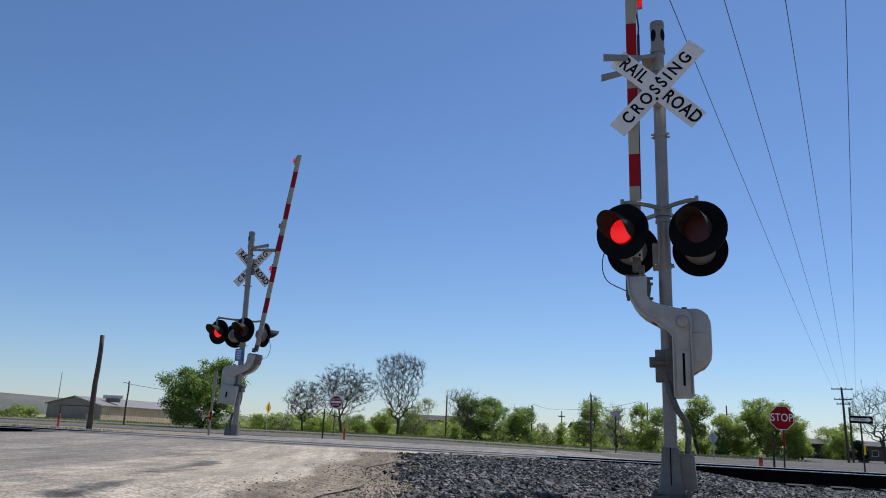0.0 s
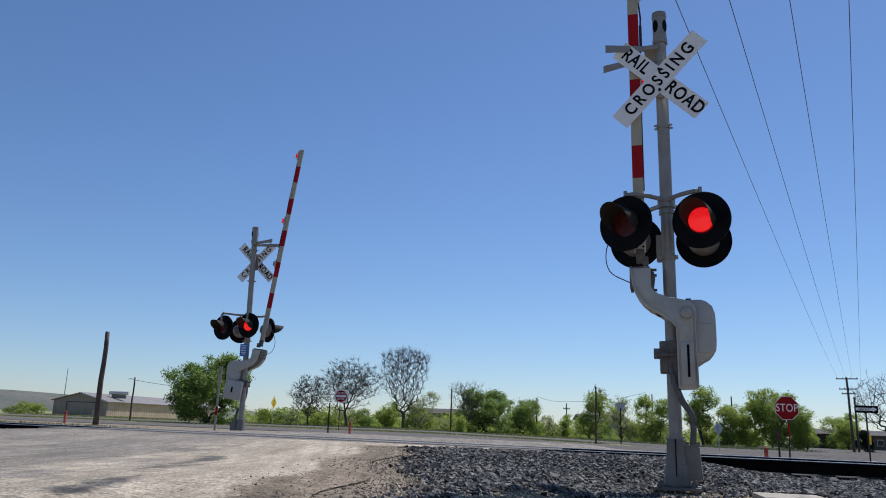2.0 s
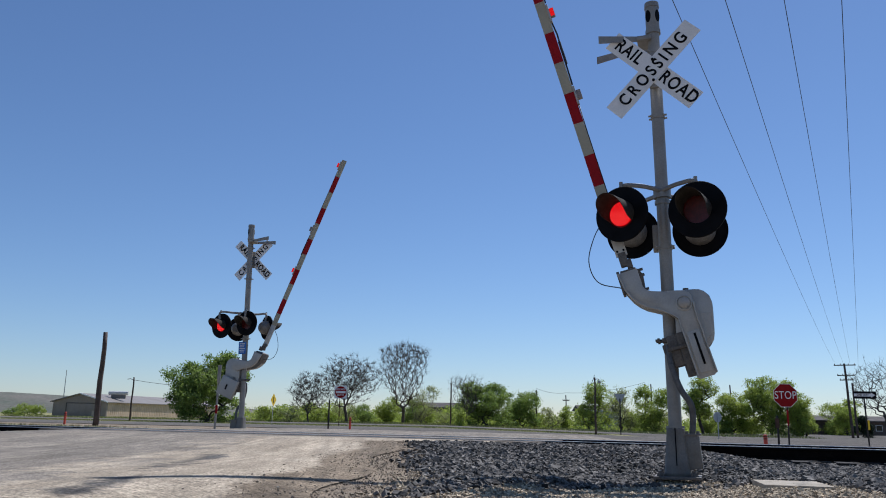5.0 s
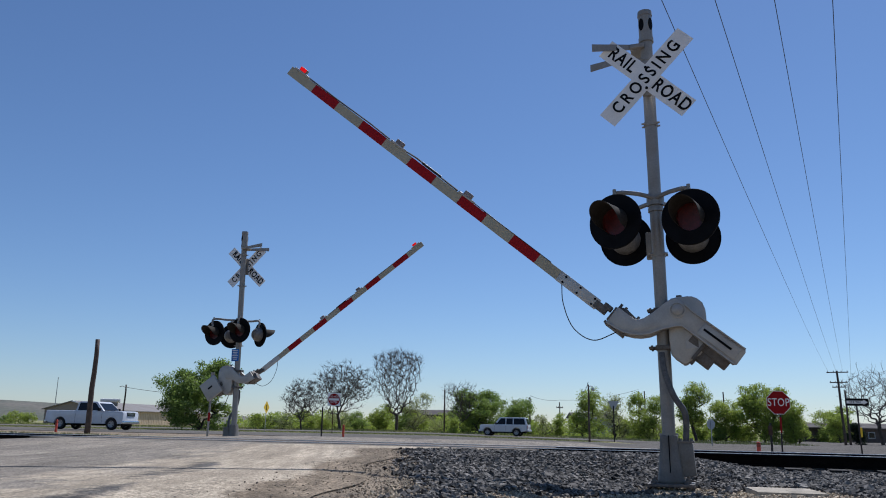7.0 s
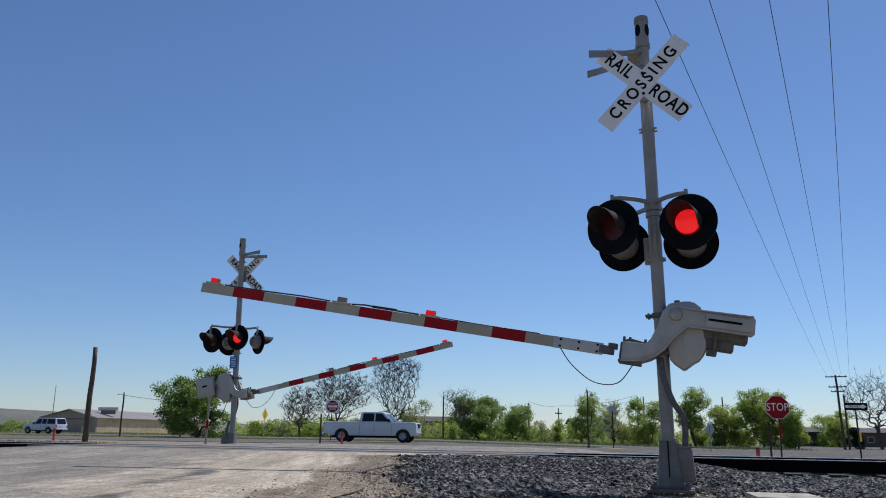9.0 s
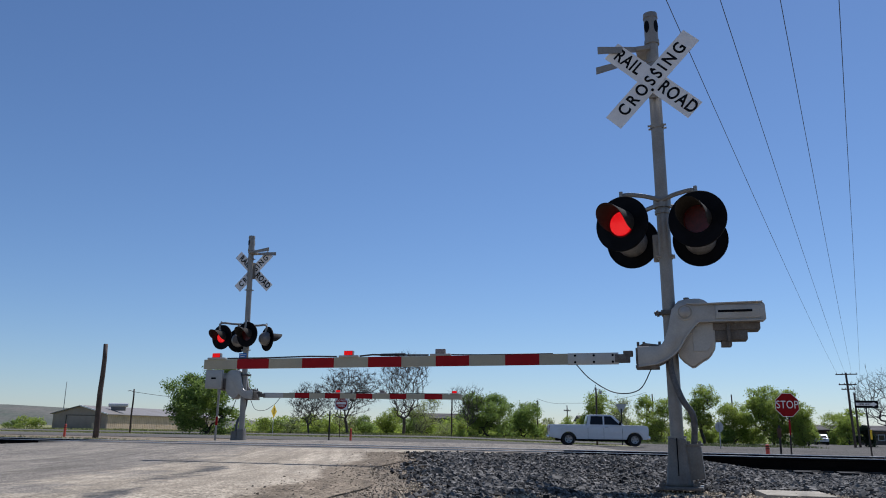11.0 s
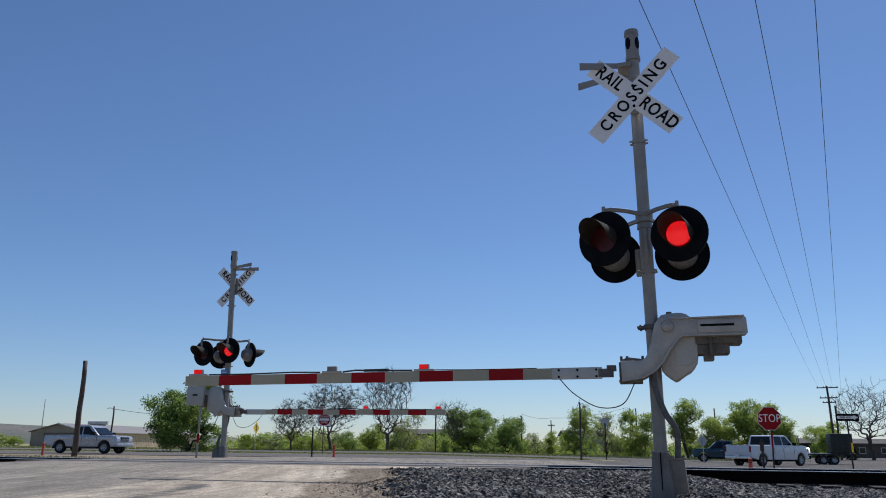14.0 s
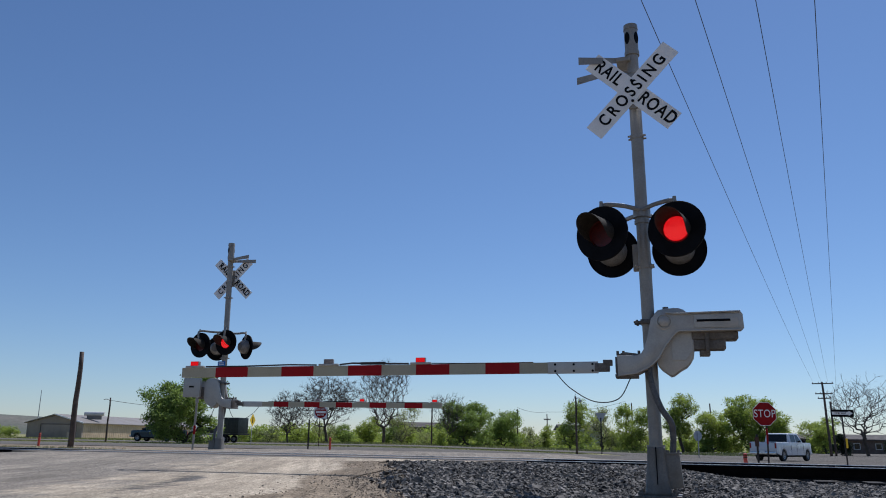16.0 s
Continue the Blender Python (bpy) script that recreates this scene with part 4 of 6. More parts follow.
def vehicle(m, name, label, category, paint, L, H, W, wb, r, cab, roof, bed, hood_z, belt, doors, trim):
    """A pickup or utility body. cab = (rear foot, rear top, front top, front foot) along x; roof = height; bed: open load box behind the cab."""
    car = thing(name, m, label, category)
    x0, x1 = -L / 2, L / 2
    fx = x1 - (L - wb) * 0.42
    rx = fx - wb
    z0, deck = 0.42, belt if not bed else belt - 0.02
    low = [(x0 + 0.05, z0 + 0.12)] + [(rx - r - 0.14, z0)] + arch(rx, r + 0.08, z0) + [(rx + r + 0.14, z0)] + [(fx - r - 0.14, z0)] + arch(fx, r + 0.08, z0) + [(x1 - 0.12, z0 + 0.02), (x1 - 0.02, z0 + 0.14), (x1, hood_z - 0.22), (x1 - 0.08, hood_z - 0.04), (x1 - 0.35, hood_z), (cab[3], belt), (cab[0], belt), (x0 + 0.03, deck), (x0, deck - 0.06), (x0, z0 + 0.2)]
    bm = bmesh.new()
    slab(bm, low, W, bevel=0.045)
    for v in bm.verts:   # tumblehome and tapered nose
        v.co.y *= 1 - 0.05 * max(0.0, (v.co.z - 0.75)) - 0.08 * max(0.0, (v.co.x - (x1 - 0.7)) / 0.7) ** 2
    body = part("body", bm, paint, car)
    top = [(cab[0], belt - 0.02), (cab[1], roof - 0.05), (cab[1] + 0.12, roof), (cab[2] - 0.15, roof), (cab[2], roof - 0.04), (cab[3], belt - 0.02)]
    bm = bmesh.new()
    slab(bm, top, W * 0.94, bevel=0.05)
    for v in bm.verts:
        v.co.y *= 1 - 0.2 * max(0.0, v.co.z - belt) / (W * 0.47)
    part("cab", bm, paint, car)
    # windows: side panes, windscreen and rear window
    dx_r = (cab[1] - cab[0]) / (roof - belt)
    dx_f = (cab[2] - cab[3]) / (roof - belt)
    zb, zt = belt + 0.03, roof - 0.1
    edges = [cab[0] + 0.12 + dx_r * 0.0] + doors + [cab[3] - 0.22]
    for a, b in zip(edges, edges[1:]):
        first, last = a == edges[0], b == edges[-1]
        cab_pane(car, [(a + 0.05 + (0.03 if first else 0), zb), (b - 0.05, zb), (b - 0.05 + ((zt - zb) * dx_f if last else 0), zt), (a + 0.05 + (max(0.04, (zt - zb) * dx_r) if first else 0), zt)], (W * 0.47, belt))
    for xa, xb, w in ((cab[3] - 0.06, cab[2] + 0.01, 0.78), (cab[0] + 0.035, cab[1] + 0.0, 0.74)):
        bm = bmesh.new()
        f = 1 if xa > xb else -1
        vs = [bm.verts.new(c) for c in ((xa + f * 0.05, -W * w / 2, belt + 0.05), (xa + f * 0.05, W * w / 2, belt + 0.05), (xb + f * 0.035, W * w * 0.46, roof - 0.1), (xb + f * 0.035, -W * w * 0.46, roof - 0.1))]
        face = bm.faces.new(vs)
        ext = bmesh.ops.extrude_face_region(bm, geom=[face])
        bmesh.ops.translate(bm, verts=[g for g in ext["geom"] if isinstance(g, bmesh.types.BMVert)], vec=(f * 0.012, 0, 0.004))
        bmesh.ops.recalc_face_normals(bm, faces=bm.faces)
        part("windscreen" if f > 0 else "rear_window", bm, GLASS, car, smooth=0)
    # door seams, handles, mirrors
    for s in (-1, 1):
        for d in doors + [cab[3] - 0.12, cab[0] + 0.06]:
            part("door_seam", box(bmesh.new(), (d, s * (W / 2 - 0.004), 0.78), (0.012, 0.014, belt - 0.62)), BLACK, car, smooth=0)
        for d in doors:
            part("door_handle", box(bmesh.new(), (d - 0.0 + 0.16, s * (W / 2 + 0.0), belt - 0.14), (0.16, 0.04, 0.035), bevel=0.01), trim, car)
        part("mirror", box(bmesh.new(), (cab[3] - 0.28, s * (W / 2 + 0.13), belt + 0.1), (0.12, 0.24, 0.2), bevel=0.03), BLACK, car, "black door mirror")
        part("headlight", box(bmesh.new(), (x1 - 0.09, s * W * 0.36, hood_z - 0.2), (0.16, 0.3, 0.19), bevel=0.03), HEADLIGHT, car)
        part("tail_light", box(bmesh.new(), (x0 + 0.02, s * W * 0.455, deck - 0.22), (0.07, 0.13, 0.36), bevel=0.02), TAIL, car)
        part("rocker_panel", box(bmesh.new(), ((rx + fx) / 2, s * W * 0.47, z0 - 0.03), (wb - 2 * r - 0.35, 0.1, 0.09), bevel=0.02), BLACK if trim is CHROME else TRAILER_BLACK, car)
    part("front_bumper", box(bmesh.new(), (x1 + 0.02, 0, z0 + 0.12), (0.16, W * 0.93, 0.22), bevel=0.05), trim, car, "front bumper")
    part("rear_bumper", box(bmesh.new(), (x0 - 0.05, 0, z0 + 0.14), (0.16, W * 0.92, 0.17), bevel=0.04), trim, car)
    part("grille", box(bmesh.new(), (x1 - 0.01, 0, hood_z - 0.22), (0.06, W * 0.46, 0.26), bevel=0.02), BLACK, car)
    for k in range(3):
        part("grille_bar", box(bmesh.new(), (x1 + 0.025, 0, hood_z - 0.3 + 0.08 * k), (0.02, W * 0.44, 0.025)), trim, car)
    part("number_plate", box(bmesh.new(), (x0 - 0.135, 0, z0 + 0.24), (0.012, 0.32, 0.16)), SIGN_WHITE, car)
    part("underbody", box(bmesh.new(), (0, 0, 0.42), (L * 0.86, W * 0.6, 0.24), bevel=0.03), BLACK, car, "dark underbody")
    if bed:
        part("load_bed", box(bmesh.new(), ((x0 + cab[0]) / 2 + 0.02, 0, deck + 0.004), (cab[0] - x0 - 0.22, W * 0.78, 0.02)), BLACK, car, "dark open load bed")
        for s in (-1, 1):
            part("bed_rail", box(bmesh.new(), ((x0 + cab[0]) / 2, s * W * 0.43, deck + 0.015), (cab[0] - x0 - 0.08, 0.1, 0.05), bevel=0.015), BLACK if trim is not CHROME else paint, car)
    wheels = [wheel(car, x, s * (W / 2 - 0.16), r) for x in (rx, fx) for s in (-1, 1)]
    return car, wheels, r


AWAY = pose(0, 0, -0.4)
truck_a = vehicle(AWAY, "pickup_truck", "silver-white crew-cab pickup truck with chrome bumpers on the highway", "pickup truck", TRUCK_WHITE, 6.35, 2.0, 2.0, 4.2, 0.42, (-0.75, -0.62, 0.92, 1.62), 1.98, True, 1.32, 1.32, [0.32], CHROME)
truck_c = vehicle(AWAY, "pickup_truck", "silver extended-cab pickup truck driving along the highway", "pickup truck", TRUCK_SILVER, 5.3, 1.78, 1.86, 3.23, 0.385, (-0.5, -0.34, 0.62, 1.35), 1.77, True, 1.12, 1.14, [0.12], TRUCK_SILVER)
truck_d = vehicle(AWAY, "pickup_truck", "dark teal pickup truck towing a flatbed trailer", "pickup truck", TRUCK_TEAL, 5.8, 1.85, 1.95, 3.65, 0.39, (-0.55, -0.42, 0.85, 1.5), 1.84, True, 1.15, 1.18, [0.3], CHROME)
suv_b = vehicle(AWAY, "suv", "white boxy four-door utility vehicle on the far lanes", "car", TRUCK_WHITE, 4.9, 1.85, 1.92, 2.95, 0.38, (-2.42, -2.2, 0.45, 1.0), 1.84, False, 1.12, 1.12, [-1.0, -0.25], TRUCK_WHITE)
car_e = vehicle(AWAY, "car", "small white car far along the side road", "car", TRUCK_WHITE, 4.5, 1.5, 1.82, 2.7, 0.33, (-1.9, -1.4, 0.3, 1.0), 1.5, False, 0.92, 0.95, [-0.9, -0.1], TRUCK_WHITE)


def trailer():
    tr = thing("flatbed_trailer", AWAY, "black tandem-axle flatbed trailer behind the teal pickup", "trailer")
    part("deck", box(bmesh.new(), (-3.6, 0, 0.86), (5.9, 2.3, 0.14), bevel=0.02), TRAILER_BLACK, tr, "black steel trailer deck")
    part("deck_stripe", box(bmesh.new(), (-2.9, 1.153, 0.9), (3.4, 0.01, 0.03)), SIGN_WHITE, tr)
    bm = bmesh.new()
    tube(bm, [(0.7, 0, 0.6), (-0.1, 0, 0.72), (-0.8, 0, 0.8)], 0.07, 8)
    part("drawbar", bm, TRAILER_BLACK, tr)
    for x in (-4.0, -4.85):
        part("mudguard", box(bmesh.new(), (x, 0, 0.78), (0.8, 2.34, 0.05), bevel=0.01), TRAILER_BLACK, tr)
    ws = [wheel(tr, x, s * 1.03, 0.38) for x in (-4.0, -4.85) for s in (-1, 1)]
    # load: a small loader and a dark container
    bm = bmesh.new()
    slab(bm, [(-2.6, 0.93), (-1.3, 0.93), (-1.15, 1.2), (-1.3, 1.55), (-2.1, 1.62), (-2.7, 1.5)], 1.3, bevel=0.05)
    ld = part("loader_body", bm, TRACTOR_GREEN, tr, "dark compact loader chained on the deck")
    for x0_, x1_ in ((-1.5, -1.58), (-2.3, -2.2)):
        for s in (-1, 1):
            bm = bmesh.new()
            rod(bm, (x0_, s * 0.5, 1.5), (x1_, s * 0.48, 2.35), 0.035, n=8)
            part("cage_post", bm, TRAILER_BLACK, ld)
    part("cage_roof", box(bmesh.new(), (-1.9, 0, 2.37), (0.85, 1.1, 0.06), bevel=0.02), TRAILER_BLACK, ld)
    bm = bmesh.new()
    slab(bm, [(-1.2, 1.0), (-0.75, 1.0), (-0.62, 1.4), (-0.75, 1.75), (-0.95, 1.4)], 1.5, bevel=0.03)
    part("bucket", bm, SIGN_BACK, ld, "pale scraped steel bucket")
    part("container", box(bmesh.new(), (-5.55, 0, 1.75), (1.7, 2.1, 1.62), bevel=0.04), TRACTOR_GREEN, tr, "dark green box container")
    for k in range(5):
        part("container_rib", box(bmesh.new(), (-6.2 + 0.33 * k, 0, 1.75), (0.06, 2.16, 1.5)), TRACTOR_GREEN, tr)
    return tr, ws, 0.38


trailer_d = trailer()

# ---- signs, markers and poles ----


def octagon(r):
    return [(r * math.cos(radians(22.5 + 45 * k)), r * math.sin(radians(22.5 + 45 * k))) for k in range(8)]


def post(parent, x, y, z0, z1, w=0.05, mt=POST_DARK, name="post", lean=0.0):
    bm = bmesh.new()
    box(bm, (0, 0, (z0 + z1) / 2), (w, w * 0.6, z1 - z0), bevel=0.005)
    return part(name, bm, mt, parent, m=pose(x, y, 0, 0, lean, 0))


def sign_thing(name, x, y, rz, label, z=None):
    g = float(land(x, y)) if z is None else z
    return thing(name, pose(x, y, g, 0, 0, rz), label, "road sign"), g


up90 = Matrix.Rotation(radians(90), 4, "X")
st, g = sign_thing("stop_sign", 11.43, 26.5, -4, "red octagonal stop sign on a rusty post")
zc = 1.49 - g
post(st, 0.02, 0.03, -0.05, zc + 0.3, 0.05, POST_DARK, "post", 1.2)
part("reflector_strip", box(bmesh.new(), (0.03, -0.002, zc - 0.72), (0.06, 0.012, 0.5)), SIGN_RED, st, "red reflective strip on the post")
part("border", slab(bmesh.new(), octagon(0.412), 0.004, Matrix.Translation((0, 0, zc))), SIGN_WHITE, st, "white border", smooth=0)
part("panel", slab(bmesh.new(), octagon(0.395), 0.008, Matrix.Translation((0, -0.002, zc))), SIGN_RED, st, "red reflective panel", smooth=0)
lettering("STOP", 0.36, SIGN_WHITE, st, Matrix.Translation((0, -0.0085, zc)) @ up90, 0.8, spacing=1.06, bold=0.0)
mk, g = sign_thing("marker_post", 10.9, 26.0, 0, "thin dark marker post with a faded red tag")
post(mk, 0, 0, -0.05, 1.12, 0.06, POST_DARK)
part("tag", box(bmesh.new(), (-0.02, -0.03, 0.88), (0.13, 0.01, 0.3)), RUST, mk, "faded rusty tag")


def marker(x, y, h, lean):
    ob = thing("marker_tube", pose(x, y, float(land(x, y)) + 0.0, 0, lean, 0), "faded orange-red plastic marker tube standing by the road", "road marker", "marker tubes along the track")
    part("tube", lathe(bmesh.new(), [(0.0, -0.05), (0.065, -0.05), (0.062, h - 0.03), (0.045, h), (0.0, h + 0.01)], 16, Matrix.Rotation(radians(90), 4, "X")), ORANGE, ob)
    for k in (0.72, 0.86):
        part("band", lathe(bmesh.new(), [(0.064, h * k), (0.0655, h * k), (0.0655, h * k + 0.03), (0.064, h * k + 0.03)], 16, Matrix.Rotation(radians(90), 4, "X")), RUST, ob)
    return ob


marker(10.48, 26.0, 0.5, -1)
marker(-20.85, 45, 0.68, 1)
marker(-4.98, 45, 0.68, 0)

ow, g = sign_thing("one_way_sign", 18.03, 34.0, -8, "black one-way sign with white arrow on a leaning post")
zc = 1.85 - g
post(ow, 0.03, 0.03, -0.05, zc + 0.12, 0.06, POST_DARK, "post", -1.2)
part("reflector_strip", box(bmesh.new(), (0.07, -0.002, zc - 1.25), (0.08, 0.012, 0.4)), YELLOW, ow, "yellow strip on the post")
part("panel", box(bmesh.new(), (0, 0, zc), (0.95, 0.006, 0.31), bevel=0.002), INK, ow, "black panel", smooth=0)
part("arrow", slab(bmesh.new(), [(-0.42, -0.06), (0.26, -0.06), (0.26, -0.105), (0.43, 0), (0.26, 0.105), (0.26, 0.06), (-0.42, 0.06)], 0.004, Matrix.Translation((0, -0.006, zc))), SIGN_WHITE, ow, "white arrow", smooth=0)
lettering("ONE WAY", 0.12, INK, ow, Matrix.Translation((-0.07, -0.0085, zc)) @ up90, 0.85)

dn, g = sign_thing("do_not_enter_sign", -7.95, 64.2, 4, "square white sign with red disc beside the highway")
zc = 2.5 - g
post(dn, -0.05, 0.03, -0.05, zc + 0.3, 0.06, RUST, "post", 0)
part("panel", box(bmesh.new(), (0, 0, zc), (1.0, 0.006, 1.0), bevel=0.002), SIGN_WHITE, dn, smooth=0)
part("disc", lathe(bmesh.new(), [(0.0, -0.008), (0.46, -0.008), (0.46, -0.003), (0.0, -0.003)], 32, Matrix.Translation((0, 0, zc))), SIGN_RED, dn, "red disc", smooth=0)
part("bar", box(bmesh.new(), (0, -0.009, zc), (0.77, 0.004, 0.17)), SIGN_WHITE, dn, smooth=0)
lettering("DO NOT", 0.21, SIGN_WHITE, dn, Matrix.Translation((0, -0.0105, zc + 0.22)) @ up90, 0.9, bold=0.005)
lettering("ENTER", 0.21, SIGN_WHITE, dn, Matrix.Translation((0, -0.0105, zc - 0.23)) @ up90, 0.9, bold=0.005)
bp, g = sign_thing("marker_post", -6.06, 44.1, 0, "thin black steel post beside the highway")
post(bp, 0, 0, -0.05, 1.62, 0.08, POST_DARK)

yl, g = sign_thing("yellow_warning_sign", -13.9, 67.2, 76, "yellow diamond warning sign seen at a slant")
post(yl, 0, 0.03, -0.05, 2.1, 0.06, SIGN_BACK)
part("panel", slab(bmesh.new(), [(0, -0.54), (0.54, 0), (0, 0.54), (-0.54, 0)], 0.006, Matrix.Translation((0, 0, 2.0))), YELLOW, yl, "yellow diamond panel", smooth=0)
part("symbol", box(bmesh.new(), (0, -0.006, 2.0), (0.12, 0.004, 0.5)), INK, yl, smooth=0)

yb, g = sign_thing("yield_sign", 14.8, 66.0, 8, "bare grey back of a triangular yield sign")
zc = 3.0 - 0.1
post(yb, 0, -0.02, -0.05, zc, 0.08, POST_DARK)
part("panel", slab(bmesh.new(), [(-0.48, 0.38), (0, -0.48), (0.48, 0.38)], 0.006, Matrix.Translation((0, 0.01, zc))), SIGN_BACK, yb, smooth=0)
sb, g = sign_thing("stop_sign", 21.39, 62.0, 20, "bare grey back of a distant stop sign")
post(sb, 0, -0.02, -0.05, 1.9, 0.07, SIGN_BACK)
part("panel", slab(bmesh.new(), octagon(0.41), 0.006, Matrix.Translation((0, 0.01, 1.66))), SIGN_BACK, sb, smooth=0)

tp = thing("marker_post", pose(-6.38, 23.0, 0.17, 0, 0.5, 0), "slim grey tube post with a red band near the gate", "post")
part("tube", rod(bmesh.new(), (0, 0, -0.1), (0, 0, 1.75), 0.03, n=10), GALV, tp)
part("band", rod(bmesh.new(), (0, 0, 0.38), (0, 0, 0.62), 0.034, n=10), SIGN_RED, tp, "red band")
part("cap_plate", box(bmesh.new(), (0, 0, 1.5), (0.1, 0.03, 0.5), bevel=0.01), GALV, tp)


def wood_pole(x, y, h, r, lean, label, z=None, name="utility_pole"):
    ob = thing(name, pose(x, y, float(land(x, y)), 0, lean, 0), label, "pole")
    bm = bmesh.new()
    pts = [(0.02 * math.sin(k * 1.7), 0, -0.2 + (h + 0.2) * k / 6) for k in range(7)]
    tube(bm, pts, r, 12, r * 0.72)
    part("shaft", bm, POLE_WOOD, ob)
    return ob


wood_pole(-17.0, 40.0, 4.65, 0.145, 0.4, "bare weathered brown wooden pole without wires", name="wooden_pole")


def arm_on(ob, z, w, y=-0.1):
    bm = bmesh.new()
    box(bm, (0, y, z), (w, 0.1, 0.12), bevel=0.01)
    a = part("crossarm", bm, POLE_WOOD, ob)
    for k in (-0.46, -0.18, 0.18, 0.46):
        bm = bmesh.new()
        lathe(bm, [(0.0, 0.06), (0.035, 0.06), (0.05, 0.1), (0.03, 0.14), (0.05, 0.17), (0.0, 0.22)], 10, Matrix.Translation((k * w, y, z)) @ Matrix.Rotation(radians(90), 4, "X"))
        part("insulator", bm, CAST_DARK, a)


up_main = wood_pole(48.6, 95.0, 8.7, 0.16, -2.0, "tall dark wooden utility pole with three crossarms")
for z, w in ((8.5, 2.6), (7.3, 2.1), (6.75, 1.6)):
    arm_on(up_main, z, w)
wood_pole(50.2, 97.0, 6.5, 0.14, -1.0, "shorter dark wooden pole beside the utility pole")
p2 = wood_pole(-28.75, 75, 4.0, 0.09, 0.6, "slim dark pole with a lamp bracket by the barn")
bm = bmesh.new()
tube(bm, curve_pts([(0, 0, 3.7), (-0.3, 0, 3.85), (-0.6, 0, 3.8)], 5), 0.03, 6)
part("lamp_bracket", bm, GALV, p2)
wood_pole(1.37, 100, 5.2, 0.11, 0, "slim dark wooden pole behind the highway")
wood_pole(13.1, 109, 5.1, 0.115, 0, "slim distant wooden pole among the trees")
p5 = wood_pole(19.0, 121, 5.0, 0.1, 0, "distant wooden pole with a short crossarm")
arm_on(p5, 4.2, 1.0)
p6 = wood_pole(11.6, 60, 4.2, 0.08, 0.2, "slim dark pole with a small street lamp")
bm = bmesh.new()
tube(bm, curve_pts([(0, 0, 4.0), (0.2, 0, 4.1), (0.35, 0, 4.0)], 5), 0.03, 6)
box(bm, (0.32, 0, 3.85), (0.2, 0.14, 0.2), bevel=0.03)
part("street_lamp", bm, SIGN_BACK, p6)
for x in (31.0, 31.9):
    wood_pole(x, 121, 7.1, 0.12, 0, "distant wooden pole above the tree tops")
for x, h in ((41.7, 6.9), (44.9, 7.0)):
    wood_pole(x, 115, h, 0.12, 0, "distant wooden pole behind the green tree")


def wire(pts, r, label):
    bm = bmesh.new()
    tube(bm, pts, r, 5)
    return tagged(part("overhead_wire", bm, CABLE), label, "power line", "overhead wires")


# four line wires from the pole's crossarms, past the camera's right
for a, b in (((3.73, 12.33, 8.0), (47.2, 95.0, 7.95)), ((4.65, 12.25, 8.0), (48.2, 95.0, 7.95)), ((5.67, 12.16, 8.0), (49.0, 95.0, 7.95)), ((6.66, 12.07, 8.0), (49.9, 95.0, 6.7))):
    a, b = Vector(a), Vector(b)
    pts = []
    for k in range(25):
        s = -0.6 + 1.6 * k / 24
        p = a.lerp(b, s)
        p.z += 1.6 * (s - 0.5) ** 2 - 0.4 if s >= 0 else 0.0 + 1.6 * 0.25 - 0.4 - s * 1.2
        pts.append(p)
    wire(pts, 0.0075, "thin dark overhead line wire")
for a, b, sag in (((-28.7, 75, 3.6), (-20, 82, 3.4), 0.3), ((1.37, 100, 5.0), (5.5, 106, 4.4), 0.4), ((13.1, 109, 4.9), (19.0, 121, 4.8), 0.3), ((19.0, 121, 4.8), (31.0, 121, 6.6), 0.5), ((11.6, 60, 4.0), (14.5, 78, 4.2), 0.3)):
    a, b = Vector(a), Vector(b)
    wire([a.lerp(b, k / 10) - Vector((0, 0, sag * 4 * (k / 10) * (1 - k / 10))) for k in range(11)], 0.02, "thin sagging distant wire")

# flat concrete cover in the gravel
COVER = mat("sandy_concrete", (0.42, 0.36, 0.27), 0.9, 0, 6, 0.25, 0.15)
sl = tagged(part("concrete_slab", box(bmesh.new(), (0, 0, 0), (0.54, 0.62, 0.05), bevel=0.008), COVER, None, "", pose(3.0, 6.95, 0.004, 0, 0, -12)), "flat pale concrete cover lying in the gravel", "slab")

# ---- buildings ----


barn = thing("barn", pose(-49.6, 120, -0.15, 0, 0, -12), "long low tan and brown metal barn with shallow roof", "barn")
bm = bmesh.new()
slab(bm, [(-9.1, 0), (0, 0), (0, 2.25), (-4.5, 3.4), (-9.1, 2.3)], 0.3, Matrix.Translation((0, 0.15, 0)))
part("gable_wall", bm, BARN_BROWN, barn, "brown metal gable wall", smooth=0)
bm = bmesh.new()
box(bm, (-0.15, 17.0, 1.12), (0.3, 33.4, 2.24))
part("side_wall", bm, BARN_TAN, barn, "tan ribbed metal side wall", smooth=0)
for k in range(66):
    part("siding_rib", box(bmesh.new(), (0.008, 0.6 + 0.5 * k, 1.12), (0.03, 0.07, 2.2)), BARN_TAN, barn, smooth=0)
bm = bmesh.new()
slab(bm, [(-9.45, 2.2), (-4.5, 3.42), (0.35, 2.18), (0.35, 2.3), (-4.5, 3.56), (-9.45, 2.32)], 34.4, Matrix.Translation((0, 16.9, 0)))
part("roof", bm, BARN_ROOF, barn, "grey-brown metal roof", smooth=0)
part("door_panel", box(bmesh.new(), (-3.9, -0.04, 1.05), (5.6, 0.08, 2.0), bevel=0.02), BARN_BROWN, barn)
for x in (-6.75, -1.05):
    part("door_frame", box(bmesh.new(), (x, -0.06, 1.05), (0.12, 0.1, 2.1)), ROOF_DARK, barn)
